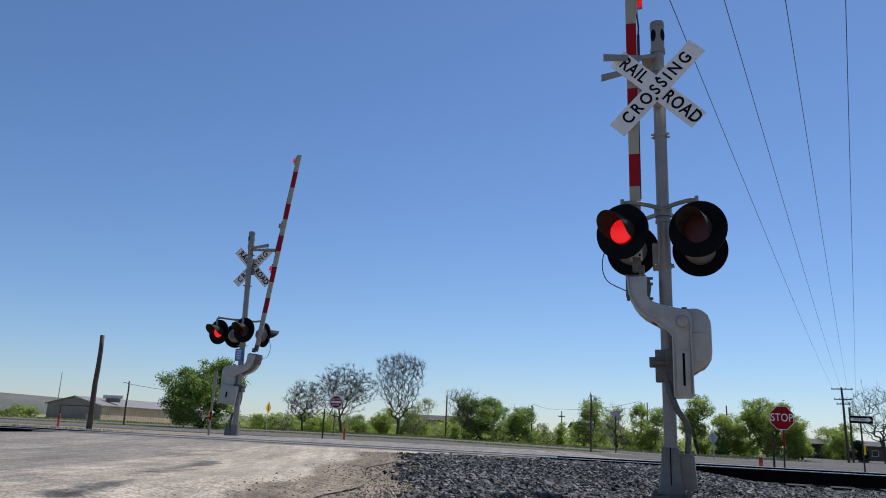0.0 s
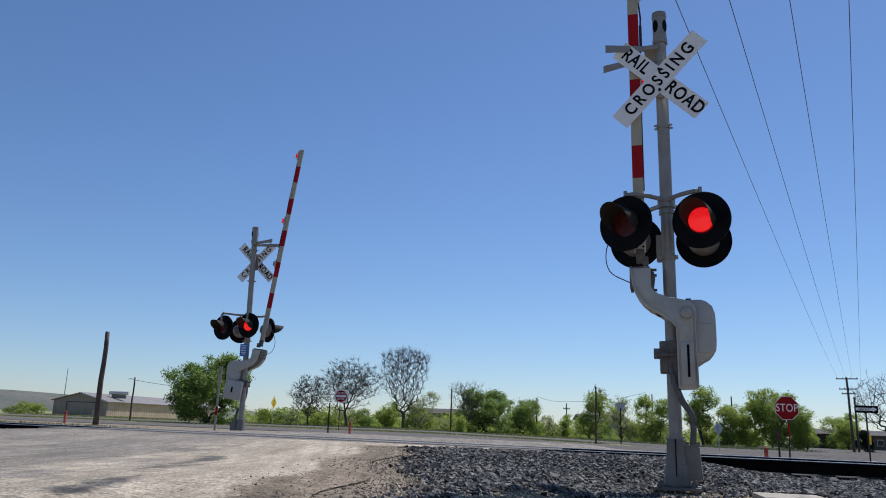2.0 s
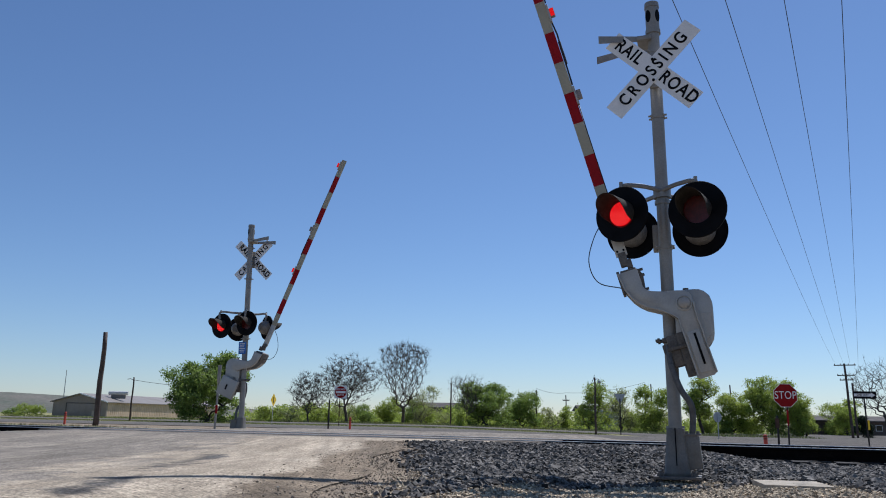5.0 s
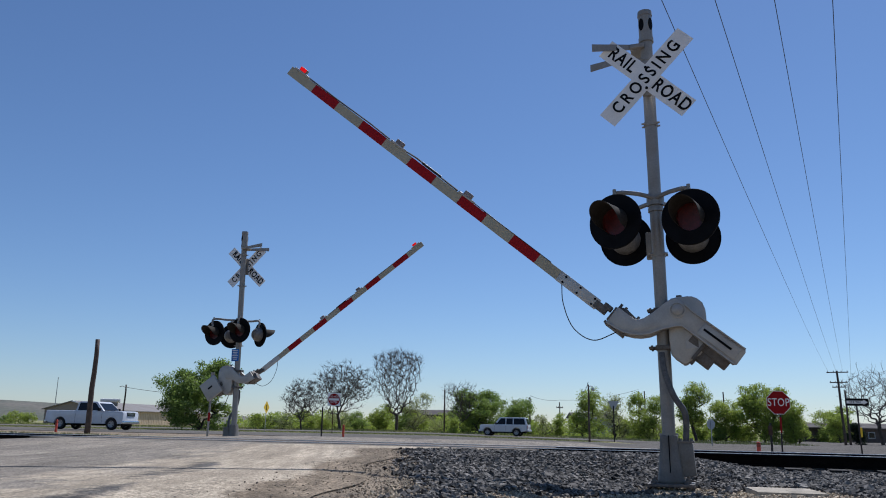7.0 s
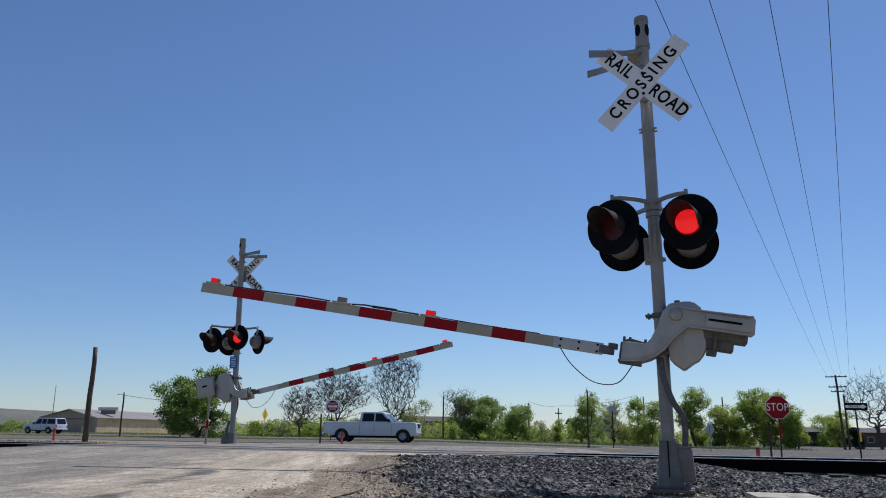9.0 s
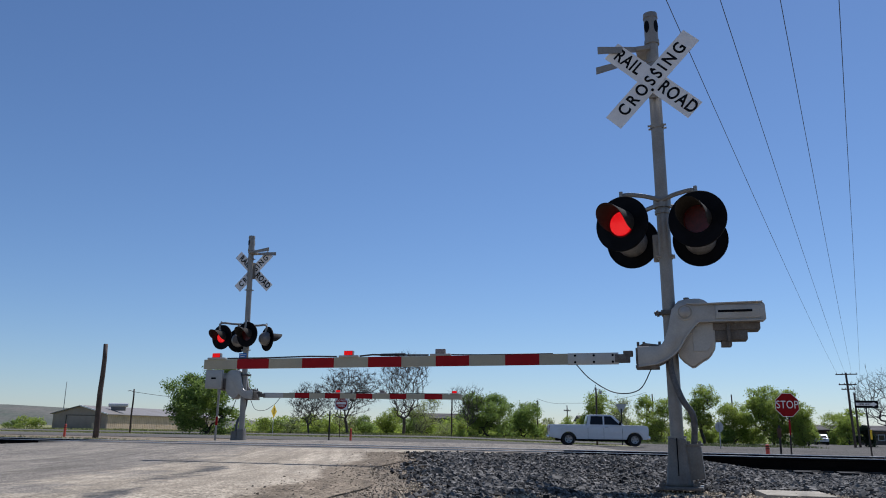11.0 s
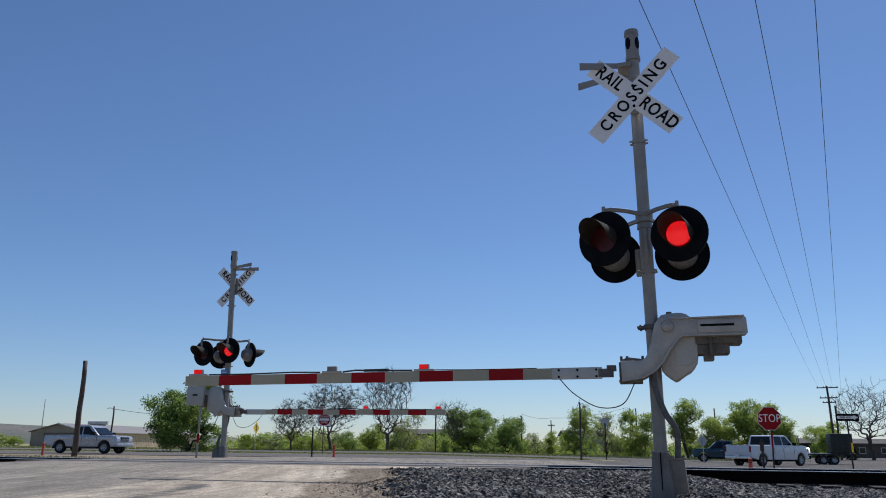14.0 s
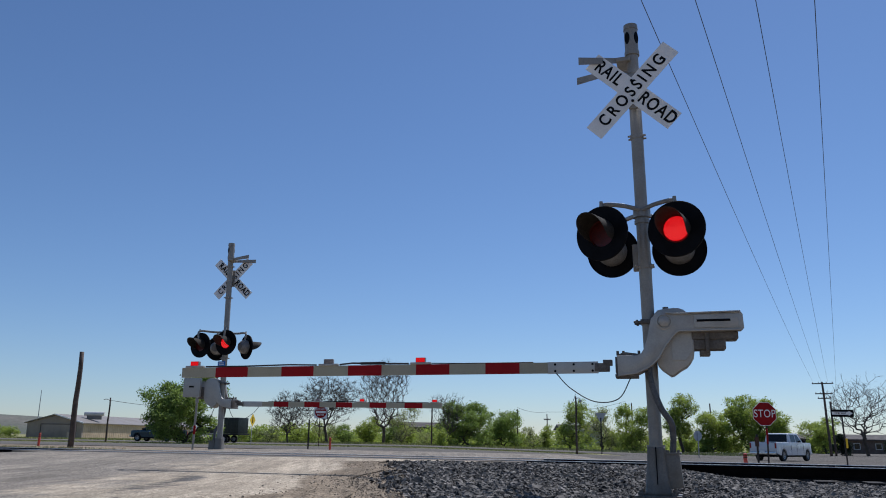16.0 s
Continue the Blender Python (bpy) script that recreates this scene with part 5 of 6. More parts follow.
part("door_frame", box(bmesh.new(), (-3.9, -0.06, 2.08), (5.8, 0.1, 0.1)), ROOF_DARK, barn)
part("door", box(bmesh.new(), (-1.9, -0.1, 0.5), (0.8, 0.06, 1.0)), BARN_TAN, barn)
part("gable_trim", slab(bmesh.new(), [(-4.5, 3.44), (0.35, 2.2), (0.35, 2.38), (-4.5, 3.62)], 0.1, Matrix.Translation((0, -0.37, 0))), SIGN_WHITE, barn, smooth=0)
tank = tagged(part("storage_tank", rod(bmesh.new(), (-1.5, 0, 0), (1.5, 0, 0), 0.3, n=20), WHITE_WALL, None, "", pose(-50.0, 125, 3.6)), "long white cylindrical tank above the barn roof", "tank")
tank_stand = part("stand", box(bmesh.new(), (0, 0, -0.55), (2.2, 0.3, 0.6)), BARN_ROOF, tank)
mastt = tagged(part("radio_mast", rod(bmesh.new(), (0, 0, 0), (0, 0, 11.5), 0.14, 0.07, n=6), SIGN_BACK, None, "", pose(-93.6, 200, -0.5)), "thin grey radio mast far behind the barn", "mast")
part("aerial", box(bmesh.new(), (0, 0, 4.4), (1.2, 0.2, 0.2)), SIGN_BACK, mastt)


def house(x, y, w, h, d, label, wall, wins):
    ob = thing("house", pose(x, y, float(land(x, y)) - 0.1), label, "house")
    part("wall", box(bmesh.new(), (0, d / 2, h / 2), (w, d, h)), wall, ob, smooth=0)
    bm = bmesh.new()
    slab(bm, [(-0.6, h), (d + 0.6, h), (d / 2, h + 0.9)], w + 0.8, Matrix.Rotation(radians(90), 4, "Z"))
    part("roof", bm, ROOF_DARK, ob, "dark low-pitched roof", smooth=0)
    part("fascia", box(bmesh.new(), (0, -0.62, h - 0.02), (w + 0.8, 0.05, 0.22)), WHITE_WALL if wall is WHITE_WALL else ROOF_DARK, ob, smooth=0)
    for k in wins:
        wn_ = part("window", box(bmesh.new(), (k * w, -0.03, h * 0.55), (1.1, 0.08, 1.0)), WHITE_WALL, ob)
        part("pane", box(bmesh.new(), (k * w, -0.08, h * 0.55), (0.9, 0.03, 0.8)), GLASS, wn_)
    return ob


house(69, 130, 18, 2.3, 8, "low brown brick building with dark flat-pitched roof", BRICK, (-0.32, -0.12, 0.1, 0.3))
house(25.0, 125, 6, 3.0, 6, "small white house half hidden by trees", WHITE_WALL, (-0.2, 0.2))
house(0.5, 130, 9, 2.6, 6, "small dim house behind the brush", BRICK, (-0.25, 0.2))

# ---- trees ----


def skeleton(targets, fork, rg, step, rise):
    """Limbs grown from the fork out to every target: returns points, parents and thickness weights."""
    g = np.random.default_rng(rg.randrange(10**6))
    pts, parent = [np.zeros(3)], [-1]
    for k in range(1, 4):
        pts.append(np.array(fork) * k / 3 + g.normal(0, 0.02, 3) * (1, 1, 0) * fork[2])
        parent.append(k - 1)
    root = pts[3]
    for p in sorted(targets, key=lambda q: float(np.linalg.norm(q - root))):
        have = np.array(pts[3:])
        d = have - p
        cost = np.linalg.norm(d, axis=1) + rise * np.clip(d[:, 2] + 0.15, 0, None) + 0.25 * np.linalg.norm(have - root, axis=1)
        i = 3 + int(np.argmin(cost))
        a, n = pts[i], max(1, int(np.linalg.norm(p - pts[i]) / step))
        for k in range(1, n + 1):
            f = k / n
            q = a + (p - a) * f + np.array((0, 0, -0.07 * np.linalg.norm(p - a) * math.sin(math.pi * f) * (0.2 if rise > 2 else 1))) + (g.normal(0, 0.07, 3) * step if k < n else 0)
            pts.append(q)
            parent.append(i if k == 1 else len(pts) - 2)
    weight = np.zeros(len(pts))
    kids = np.zeros(len(pts), int)
    for i in range(len(pts) - 1, 0, -1):
        weight[i] = max(weight[i], 1.0)
        weight[parent[i]] += weight[i]
        kids[parent[i]] += 1
    return np.array(pts), parent, weight, kids


def limb_mesh(pts, parent, radius, material, sides=5):
    """Tapered limb segments as one mesh."""
    i = np.arange(1, len(pts))
    pa = np.array(parent)[1:]
    a, b = pts[pa], pts[i]
    d = b - a
    d /= np.linalg.norm(d, axis=1, keepdims=True) + 1e-9
    s1 = np.cross(d, (0.31, 0.9, 0.13))
    s1 /= np.linalg.norm(s1, axis=1, keepdims=True) + 1e-9
    s2 = np.cross(d, s1)
    ra = np.minimum(radius[pa], radius[i] * 1.7)[:, None]
    rb = radius[i][:, None]
    vs = []
    for c, r in ((a, ra), (b, rb)):
        for k in range(sides):
            t = 2 * math.pi * k / sides
            vs.append(c + r * (math.cos(t) * s1 + math.sin(t) * s2))
    v = np.stack(vs, 1).reshape(-1, 3)
    base = (np.arange(len(i)) * 2 * sides)[:, None]
    faces = np.concatenate([base + (k, (k + 1) % sides, sides + (k + 1) % sides, sides + k) for k in range(sides)])
    me = bpy.data.meshes.new("trunk")
    me.from_pydata(v.tolist(), [], faces.tolist())
    for f in me.polygons:
        f.use_smooth = True
    me.materials.append(material)
    return me


def leaves(ends, rg, per, spread_r, size, material, name="crown", ratio=0.45, upright=0.0):
    """Small bent leaf clumps round the twig tips, one mesh."""
    n = len(ends) * per
    c = np.repeat(np.array([e[0][:] for e in ends]), per, 0)
    g = np.random.default_rng(rg.randrange(10**6))
    c = c + g.normal(0, spread_r, (n, 3)) * (1, 1, 0.75)
    a = g.normal(size=(n, 3)) + (0, 0, upright)
    a /= np.linalg.norm(a, axis=1, keepdims=True)
    b = np.cross(a, g.normal(size=(n, 3)))
    b /= np.linalg.norm(b, axis=1, keepdims=True)
    nn = np.cross(a, b)
    s = size * g.uniform(0.6, 1.5, (n, 1))
    quad = np.stack([c - a * s, c - b * s * ratio + nn * s * 0.15, c + a * s, c + b * s * ratio + nn * s * 0.15], 1)
    me = bpy.data.meshes.new(name)
    i = np.arange(n)[:, None] * 4
    me.from_pydata(quad.reshape(-1, 3).tolist(), [], np.concatenate([i + (0, 1, 2), i + (0, 2, 3)]).tolist())
    me.materials.append(material)
    return me


def twigs(ends, rg, per, length, width, material):
    """Fine forked twigs fanning out from the limb tips, one mesh."""
    g = np.random.default_rng(rg.randrange(10**6))
    n = len(ends) * per
    c = np.repeat(np.array([e[0][:] for e in ends]), per, 0)
    d = np.repeat(np.array([e[1][:] for e in ends]), per, 0) + g.normal(0, 0.5, (n, 3)) + (0, 0, 0.12)
    d /= np.linalg.norm(d, axis=1, keepdims=True)
    side = np.cross(d, g.normal(size=(n, 3)))
    side /= np.linalg.norm(side, axis=1, keepdims=True)
    ln = length * g.uniform(0.4, 1.3, (n, 1))
    mid = c + d * ln * 0.55 + g.normal(0, 0.06, (n, 3)) * ln
    tip = c + d * ln + g.normal(0, 0.12, (n, 3)) * ln
    v = np.stack([c - side * width, c + side * width, mid + side * width * 0.7, mid - side * width * 0.7, tip], 1)
    me = bpy.data.meshes.new("crown")
    i = (np.arange(n) * 5)[:, None]
    me.from_pydata(v.reshape(-1, 3).tolist(), [], np.concatenate([i + (0, 1, 2), i + (0, 2, 3), i + (3, 2, 4)]).tolist())
    me.materials.append(material)
    return me


def tree(x, y, h, w, seed, label, bark, leaf, dense=1.0, size=0.1, low=0.2, fork=0.16, name="tree", thick=1.0, rise=1.0, lobes=9, shape="round", twig=0.7, per=6):
    """A tree or shrub h high and w wide; low: where the crown begins, as a share of the height."""
    rg = random.Random(seed)
    ob = thing(name, pose(x, y, float(land(x, y)) - 0.05), label, "shrub" if name == "shrub" else "tree")
    g = np.random.default_rng(seed)
    mid, half = h * (1 + low) / 2, h * (1 - low) / 2
    n = int(np.clip(9 * w * h, 60, 620))
    if shape == "fan":   # upright, widening to a flat-topped fan
        zz = g.uniform(0, 1, n) ** 0.7
        ang, q = g.uniform(0, 2 * math.pi, n), g.uniform(0, 1, n) ** 0.5
        rad = w / 2 * q * (0.18 + 0.82 * np.sin(zz * 1.9) ** 0.8)
        targets = np.stack([np.cos(ang) * rad, np.sin(ang) * rad, h * (low + (1 - low) * zz * (1 - 0.14 * q))], -1)
    else:
        d = g.normal(size=(n, 3))
        d /= np.linalg.norm(d, axis=1, keepdims=True)
        if leaf is TWIG:
            targets = d * g.uniform(0.1, 1, (n, 1)) ** 0.5 * (w / 2, w / 2, half) * (0.86 + 0.14 * np.sin(3 * np.arctan2(d[:, 1], d[:, 0]) + seed)[:, None]) + (0, 0, mid)
        else:   # uneven leafy lobes
            c = g.normal(size=(lobes, 3))
            c = c / np.linalg.norm(c, axis=1, keepdims=True) * g.uniform(0.35, 0.66, (lobes, 1))
            if low < 0.06:   # leafy down to the ground
                c[:, :2] *= 1.05
                c[:, 2] = np.linspace(-0.72, 0.6, lobes) + g.normal(0, 0.06, lobes)
                c[:, :2] *= np.sqrt(np.clip(1.1 - c[:, 2:] ** 2, 0.2, 1))
            r = g.uniform(0.26, 0.46, lobes)
            k = g.integers(0, lobes, n)
            targets = (c[k] + d * (g.uniform(0.2, 1, (n, 1)) ** 0.4) * r[k, None]) * (w / 2, w / 2, half) + (0, 0, mid)
            targets[:, 2] = np.maximum(targets[:, 2], 0.15)
    lean = np.array((g.normal(0, 0.03) * h, g.normal(0, 0.03) * h, fork * h))
    pts, parent, weight, kids = skeleton(list(targets), lean, rg, 0.5 if name == "tree" else 0.35, rise)
    radius = 0.009 + h * 0.019 * thick * (weight / weight[1]) ** (0.62 if leaf is TWIG else 0.55)
    trunk_ob = new("trunk", limb_mesh(pts, parent, radius, bark))
    trunk_ob.parent = ob
    tips = [i for i in range(4, len(pts)) if kids[i] == 0]
    ends = [(Vector(pts[i]), Vector(pts[i] - pts[parent[i]]).normalized()) for i in tips]
    if leaf is TWIG:
        extra = [(Vector(pts[i]), Vector(pts[i] - pts[parent[i]]).normalized()) for i in range(6, len(pts)) if weight[i] < 9]
        crown = new("crown", twigs(ends + extra, rg, per, twig, 0.012, leaf))
    else:
        ends += [(Vector(pts[i]), None) for i in range(4, len(pts)) if weight[i] < 5]
        crown = new("crown", leaves(ends, rg, max(2, round(330 * w * h * dense / len(ends))), 0.26 if name == "tree" else 0.2, size, leaf, "crown"))
    crown.parent = ob
    return ob


tree(-20.9, 72, 6.8, 8.0, 1, "full green spreading tree beside the barn", BARK_DARK, LEAF_MID, 1.9, 0.1, low=0.0, fork=0.07, lobes=17)
tree(-16.6, 102.1, 6.7, 6.0, 2, "grey twiggy tree with fine bare branches", BARK, TWIG, low=0.12, fork=0.16, per=9, thick=0.9)
tree(-11.9, 104.4, 9.0, 9.4, 3, "broad bare tree with dense grey-brown twigs", BARK, TWIG, low=0.22, fork=0.2, thick=1.1, per=9)
tree(-4.8, 104.4, 10.6, 6.6, 4, "tall upright leafless tree with many fine branches", BARK, TWIG, low=0.22, fork=0.2, rise=5.0, shape="fan", thick=1.0, per=6, twig=0.85)
tree(-2.4, 106.7, 5.2, 5.6, 5, "half bare tree with pale new leaves", BARK, LEAF_PALE, 0.35, 0.08, low=0.05, fork=0.08)
tree(5.6, 98.6, 5.9, 8.4, 6, "dense round green tree with dry twigs at one side", BARK_DARK, LEAF_MID, 1.3, 0.1, low=0.0, fork=0.07, lobes=14)
tree(3.2, 97.4, 6.3, 4.4, 7, "bare grey twiggy tree beside the green one", BARK, TWIG, per=2, low=0.2, fork=0.2, rise=2.5, shape="fan", thick=0.7)
tree(11.0, 106.7, 4.9, 7.4, 8, "rounded green tree in the roadside line", BARK_DARK, LEAF_MID, 1.1, 0.1, low=0.0, fork=0.07, lobes=11)
tree(19.4, 104.4, 6.4, 6.4, 9, "light green mesquite tree behind the highway", BARK_DARK, LEAF_BRIGHT, 0.6, 0.1, low=0.05, fork=0.1, lobes=11)
tree(23.9, 106.7, 6.4, 6.0, 10, "sparse pale budding tree with dark bent limbs", BARK_DARK, LEAF_PALE, 0.32, 0.085, low=0.05, fork=0.1, thick=1.2)
tree(28.4, 106.7, 6.5, 6.6, 11, "bright green mesquite tree in the tree line", BARK_DARK, LEAF_BRIGHT, 0.85, 0.1, low=0.0, fork=0.08, lobes=12)
tree(33.4, 102.1, 7.6, 5.6, 12, "tall loose green tree with dark crooked limbs", BARK_DARK, LEAF_BRIGHT, 0.65, 0.1, low=0.12, fork=0.1, thick=1.4, lobes=11)
tree(38.6, 106.7, 5.8, 7.0, 13, "bright green bushy tree at the roadside", BARK_DARK, LEAF_BRIGHT, 1.0, 0.1, low=0.0, fork=0.07, lobes=13)
tree(42.2, 102.1, 7.7, 9.6, 14, "large bright green tree behind the stop sign", BARK_DARK, LEAF_BRIGHT, 1.05, 0.11, low=0.0, fork=0.07, lobes=18)
tree(45.2, 99.8, 4.8, 4.2, 15, "bright green drooping tree beside the side road", BARK_DARK, LEAF_BRIGHT, 1.0, 0.1, low=0.0, fork=0.07)
tree(57.0, 102.1, 10.6, 11.5, 16, "big bare tree with thick crooked grey limbs", BARK, TWIG, per=2, low=0.22, fork=0.18, thick=1.15, rise=1.6)
tree(63.3, 127.6, 5.6, 7, 17, "light green tree behind the utility pole", BARK_DARK, LEAF_BRIGHT, 0.8, 0.11, low=0.0, fork=0.07)
tree(61.5, 121.8, 4.6, 5.0, 18, "light green tree beside the brown building", BARK_DARK, LEAF_BRIGHT, 0.8, 0.11, low=0.0, fork=0.07)
for k, (x, y, w, h) in enumerate(((53.1, 101, 2.8, 2.7), (59.2, 100, 2.2, 2.2), (62.2, 101, 2.3, 2.1))):
    tree(x, y, h, w, 30 + k, "dark rounded evergreen bush beside the side road", BARK_DARK, LEAF_DARK, 2.6, 0.08, low=0.03, fork=0.1, name="shrub")
rg = random.Random(77)
shrubs = [(-61.5, 121.8, 5.3, 2.2), (-67.3, 127.6, 3.5, 1.6), (-21.1, 99.8, 4.6, 2.2), (-18.3, 98.6, 3.9, 2.3), (-14.6, 107.9, 3.9, 1.7), (-10.4, 112.5, 4.9, 3), (-7.4, 110.2, 5.6, 3.9), (-13.2, 111.0, 5.2, 3.4), (-16.8, 109.5, 5.4, 3.0), (-4.4, 112.0, 5.0, 3.6), (-1.9, 110.2, 3.9, 3.5), (0.7, 107.9, 2.8, 2), (2.3, 92.8, 2.3, 2.2), (7.9, 102.1, 3, 2.6), (12.8, 110.2, 3.5, 3), (15.3, 111.4, 3.7, 3.5), (17.4, 113.7, 3.2, 3.7), (21.6, 111.4, 3.5, 3.2), (26.2, 111.4, 4.2, 3.9), (30.6, 110.2, 3.9, 3.7), (35.5, 107.9, 3.9, 3.5), (36.9, 104.4, 3, 2.6), (41.1, 104.4, 3.7, 3), (47.6, 106.7, 3, 2.2)]
for k, (x, y, w, h) in enumerate(shrubs):
    lf = (LEAF_BRIGHT, LEAF_MID, LEAF_BRIGHT, LEAF_PALE)[k % 4]
    tree(x, y, h * 0.85, w, 50 + k, "low green roadside brush with thin dark stems", BARK_DARK, lf, 1.0 if lf is not LEAF_PALE else 0.35, 0.09, low=0.05, fork=0.08, name="shrub", lobes=7)

# far woods and hill
g2 = np.random.default_rng(21)
pts = []
for _ in range(760):
    x = g2.uniform(-30, 50)
    y = g2.uniform(116, 140)
    pts.append((x, y, g2.uniform(1.0, 2.1) + 1.3 * max(0.0, math.sin(x * 0.47) * math.sin(x * 0.19 + 1)) ))
cl = np.array([(x + g2.normal(0, 0.7), y + g2.normal(0, 0.7), g2.uniform(0, 1) ** 1.25 * hh) for x, y, hh in pts for _ in range(34)])
cl[:, 2] += land(cl[:, 0], cl[:, 1])
brush = new("far_brush", leaves([(Vector(c), None) for c in cl], random.Random(5), 2, 0.2, 0.17, LEAF_BRIGHT, "far_brush"))
tagged(brush, "dense low green brush behind the highway", "brush", kind="stuff")
# grass blades along the highway verge and at the track
gb = np.random.default_rng(9)


def blades(n, x0, x1, y0, y1, h, cover, slope=-0.27):
    x, y = gb.uniform(x0, x1, n), gb.uniform(y0, y1, n)
    y = y + slope * x
    z = land(x, y)
    hh = h * gb.uniform(0.4, 1.3, n)
    a = gb.uniform(0, 2 * math.pi, n)
    w = 0.25 * hh
    base = np.stack([x, y, z], -1)
    side = np.stack([np.cos(a), np.sin(a), 0 * a], -1) * w[:, None]
    tipv = base + np.stack([gb.normal(0, 0.3, n) * hh, gb.normal(0, 0.3, n) * hh, hh], -1)
    v = np.stack([base - side, base + side, tipv], 1).reshape(-1, 3)
    me = bpy.data.meshes.new("grass")
    me.from_pydata(v.tolist(), [], np.arange(3 * n).reshape(-1, 3).tolist())
    me.materials.append(cover)
    return tagged(new("grass", me), "patchy green and straw-coloured verge grass", "grass", kind="stuff")


blades(14000, -45, 13, 62.5, 71, 0.09, GRASS)
blades(18000, -60, 40, 94, 112, 0.22, GRASS)
blades(6000, -45, -14, 20, 36, 0.08, STRAW)

# low wooded hill on the horizon
hill_bm = bmesh.new()
prev = None
for k in range(61):
    x = -1400 + 40 * k
    hgt = 21 + 2.5 * math.sin(k * 0.21 + 0.6) + 0.8 * math.sin(k * 0.9) - max(0, (x + 420)) * 0.07
    hgt = max(hgt, -1.5)
    col = [hill_bm.verts.new((x, 700 + 60 * j, z)) for j, z in enumerate((-3, max(-1.5, hgt * 0.55), hgt, hgt))]
    if prev:
        for a in range(3):
            hill_bm.faces.new((prev[a], col[a], col[a + 1], prev[a + 1]))
    prev = col
HILL = mat("hazy_scrub_hill", (0.16, 0.14, 0.11), 0.95, 0, 0.02, 0.3, 0.0, second=(0.1, 0.11, 0.08), fine=0.3)
tagged(part("hill", hill_bm, HILL), "low brown scrub hill on the horizon", "hill", kind="structure")


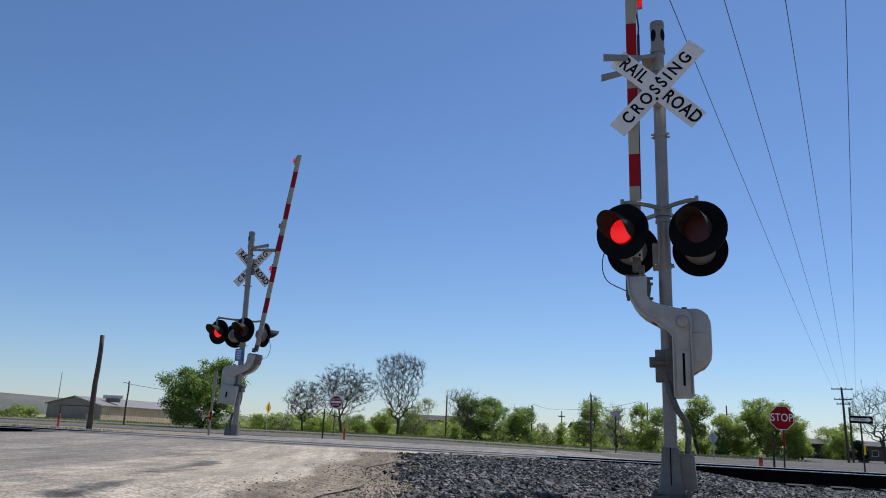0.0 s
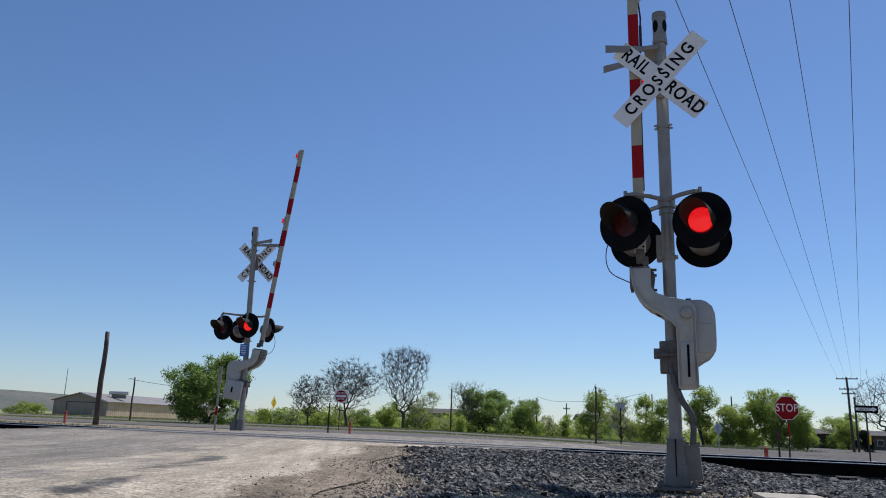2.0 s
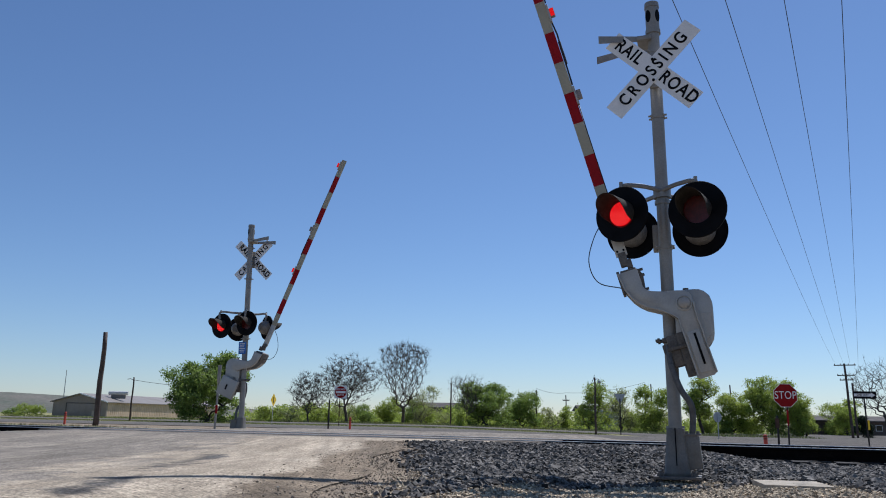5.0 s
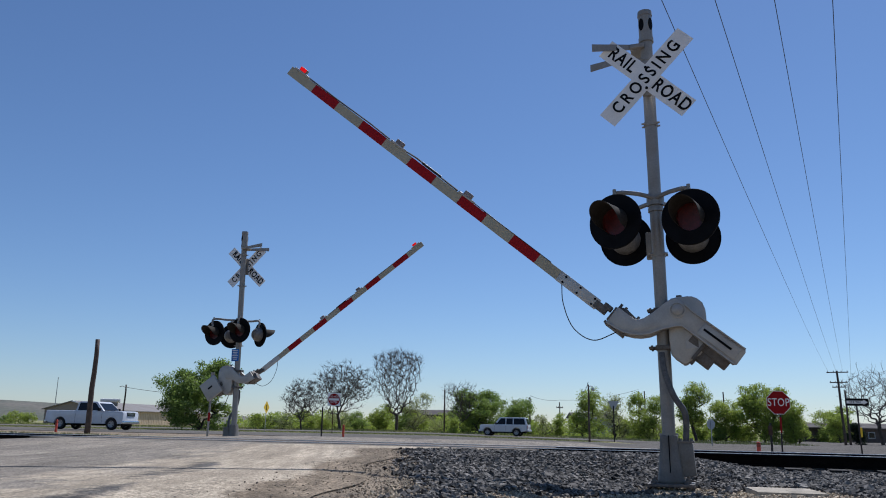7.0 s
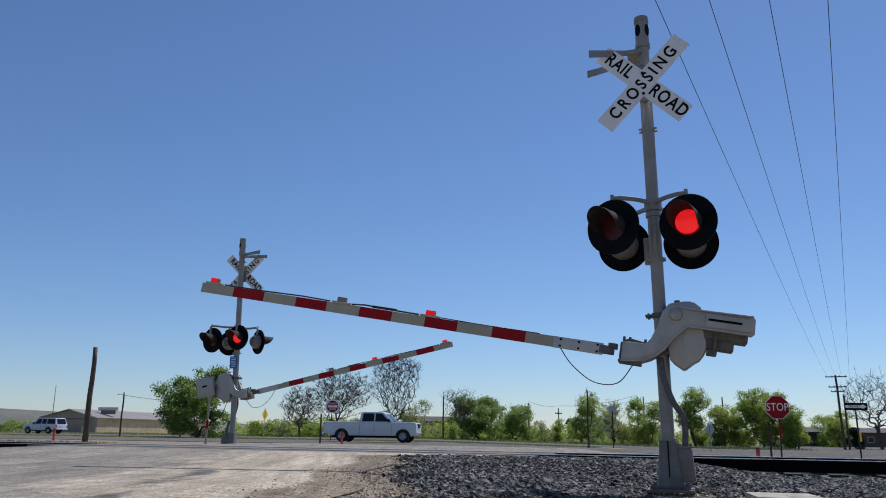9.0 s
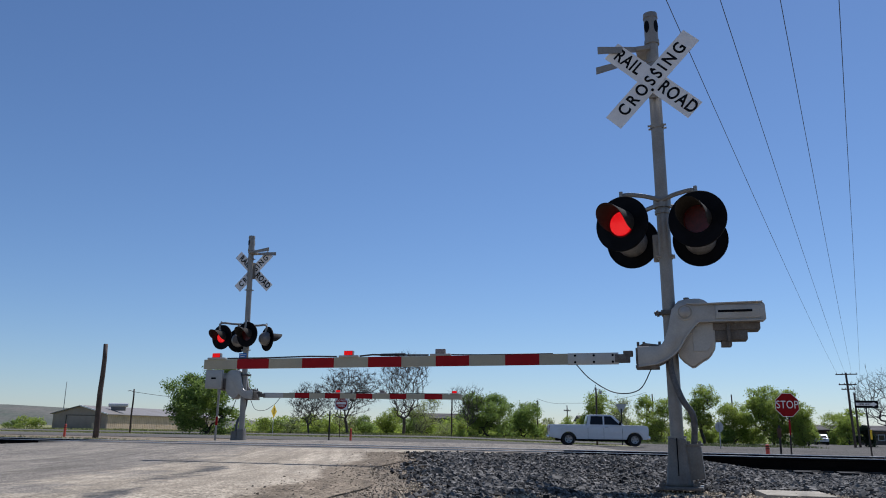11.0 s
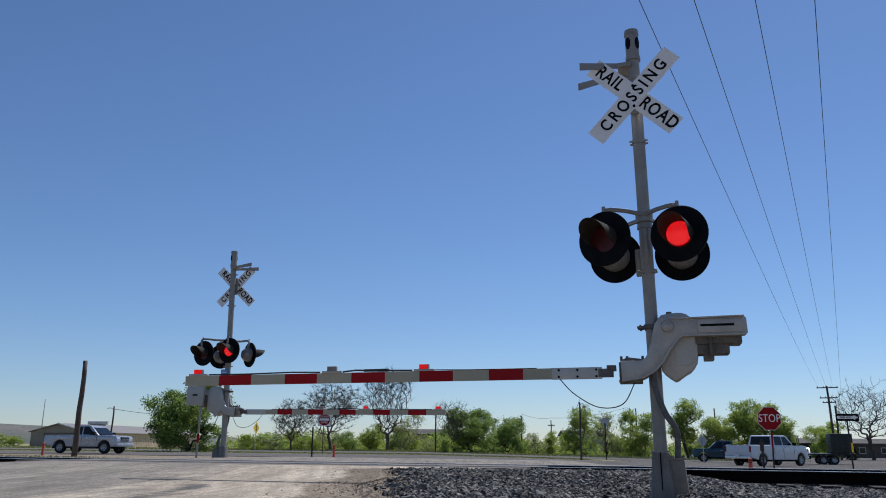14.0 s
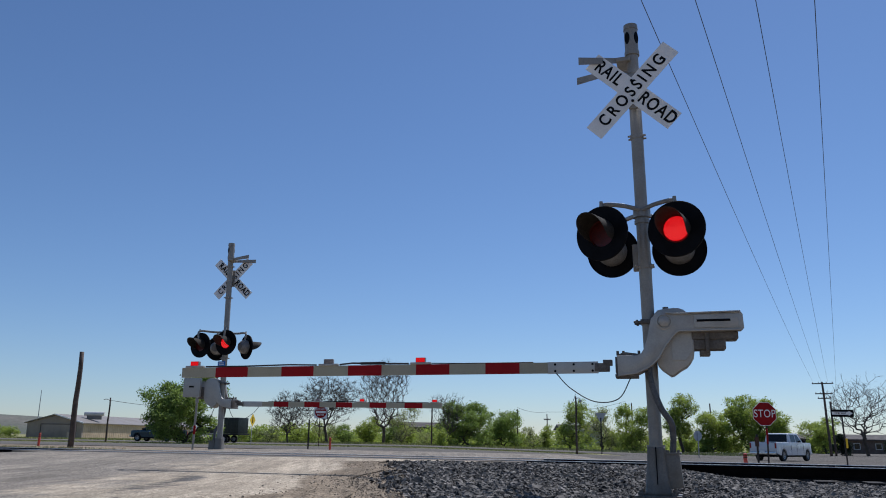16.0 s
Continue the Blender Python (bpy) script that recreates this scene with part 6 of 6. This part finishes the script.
def motions():
    up = 90.0
    near_rows = [(0.0, up), (4.0, up), (4.25, up - 1.2), (4.8, 79.0), (5.4, 68.0), (6.0, 57.0), (6.3, 51.7), (6.5, 48.0), (7.0, 40.2), (7.5, 32.3), (8.0, 24.4), (8.5, 17.5), (9.0, 10.6), (9.2, 7.6), (9.6, 3.2), (10.0, 1.0), (10.5, 0.5), (16.0, 0.5)]
    far_rows = [(0.0, 81.2), (4.0, 81.0), (4.25, 79.7), (4.8, 70.2), (5.4, 60.2), (6.0, 49.6), (6.3, 44.6), (6.5, 41.8), (7.0, 35.4), (7.5, 29.0), (8.0, 22.6), (8.5, 16.8), (9.0, 11.2), (9.2, 8.6), (9.7, 2.7), (10.2, -0.8), (10.7, -1.4), (16.0, -1.4)]
    for gate, rows, yaw in ((near_gate, near_rows, 3.0), (far_gate, far_rows, 0.0)):
        walk(gate, [(t, pose(PIVOT.x, PIVOT.y, PIVOT.z, 0, 0, yaw) @ pose(0, 0, 0, 0, a, 0)) for t, a in rows])
    # the flashing LED boards slide back in their housings between flashes
    half = 0.5965
    marks = [0.36] + [0.4 + half * k for k in range(1, 27)]

    def flashes(first_on):
        rows, on = [(0.0, first_on)], first_on
        for t in marks:
            f = round(t * FPS)
            rows += [((f - 1) / FPS, True), (f / FPS, False)] if on else [((f + 1) / FPS, False), ((f + 2) / FPS, True)]
            on = not on
        return rows + ([(16.0, on)] if rows[-1][0] < 15.98 else [])

    def turn_rows(rows, at, rest):
        out = []
        for t, on in rows:
            if not out or t - out[-1][0] > 0.02:
                out.append((t, at if on else rest))
        return out

    for boards in (near_boards, far_boards):
        for key, first in (("a", True), ("b", False)):
            walk(boards[key], turn_rows(flashes(first), pose(0, -0.014, 0), pose(0, 0.06, 0)))
    for lamps, order, side in ((near_arm_lamps, (True, False), -1), (far_arm_lamps, (False, True), 1)):
        for lamp_led, first in zip(lamps[1:], order):
            home = lamp_led.matrix_local.copy()
            walk(lamp_led, turn_rows(flashes(first), home, home @ pose(0, -0.0135 * side, 0)))

    # vehicles: seconds, x, y, heading
    def drive(car, rows, step=1.0):
        ob, wheels, r = car
        walk(ob, [(t, pose(x, y, float(land(x, y)) + 0.03, 0, 0, h)) for t, x, y, h in rows])
        ts, xs_, ys_ = (np.array(c) for c in list(zip(*rows))[:3])
        for wh in wheels:
            home, spin, out = wh.location.copy(), 0.0, []
            prev_p = None
            for k in range(0, 481):
                t = k / 30
                p = np.array([np.interp(t, ts, xs_), np.interp(t, ts, ys_)])
                d = 0.0 if prev_p is None else float(np.hypot(*(p - prev_p)))
                prev_p = p
                spin += min(math.degrees(d / r), 80.0)
                if d > 1e-4 or k in (0, 480):
                    out.append((t, pose(*home, 0, spin, 0)))
            walk(wh, out)

    drive(truck_a, [(0.0, -122.0, 85.0, -14), (5.0, -53.0, 67.0, -14), (6.3, -34.3, 61.5, -14), (7.0, -24.8, 59.0, -14), (7.5, -19.1, 57.7, -14), (8.1, -12.5, 56.2, -13), (9.0, -4.0, 55.0, -10), (9.6, 1.0, 54.2, -8), (10.4, 6.7, 53.4, -6), (11.3, 12.1, 52.8, -3), (11.9, 16.0, 52.3, 0), (12.5, 18.8, 52.1, 4), (13.0, 20.6, 52.3, 14), (13.5, 21.8, 52.8, 21), (14.0, 22.8, 53.6, 33), (14.5, 23.7, 54.6, 39), (15.0, 24.8, 56.2, 41), (16.0, 26.7, 59.4, 43)])
    drive(truck_c, [(0.0, -395.0, 147.0, -14), (13.0, -46.0, 59.5, -14), (13.8, -27.0, 54.8, -14), (14.0, -21.9, 53.5, -14), (14.5, -8.2, 50.0, -14), (15.0, 4.5, 46.8, -14), (15.3, 12.2, 44.9, -14), (15.6, 19.6, 43.0, -14), (16.0, 29.5, 40.5, -14)])
    d_rows = [(0.0, 370.0, -31.0, 163), (13.0, 51.5, 64.5, 163), (13.5, 39.6, 68.1, 163), (14.0, 26.9, 71.9, 163), (14.5, 13.8, 75.9, 163), (15.0, 0.5, 79.8, 163), (15.5, -13.8, 84.1, 163), (16.0, -28.3, 88.5, 163)]
    drive(truck_d, d_rows)
    drive(trailer_d, [(t, x + 3.7 * math.cos(radians(h - 180)), y + 3.7 * math.sin(radians(h - 180)), h) for t, x, y, h in d_rows])
    drive(suv_b, [(0.0, 166.0, 34.2, 163), (6.5, 18.3, 78.5, 163), (7.0, 7.3, 81.8, 163), (7.5, -4.8, 85.4, 163), (8.4, -27.7, 92.3, 163), (9.0, -46.6, 98.0, 163), (9.5, -62.5, 102.8, 163), (16.0, -225.0, 151.5, 163)])
    drive(car_e, [(0.0, 47.0, 160.0, 278), (9.3, 50.0, 148.0, 283), (11.3, 57.6, 118.9, 246), (12.5, 55.8, 117.0, 246), (13.0, 54.7, 115.3, 246), (14.0, 52.2, 111.0, 245), (16.0, 49.9, 107.2, 245)])


motions()
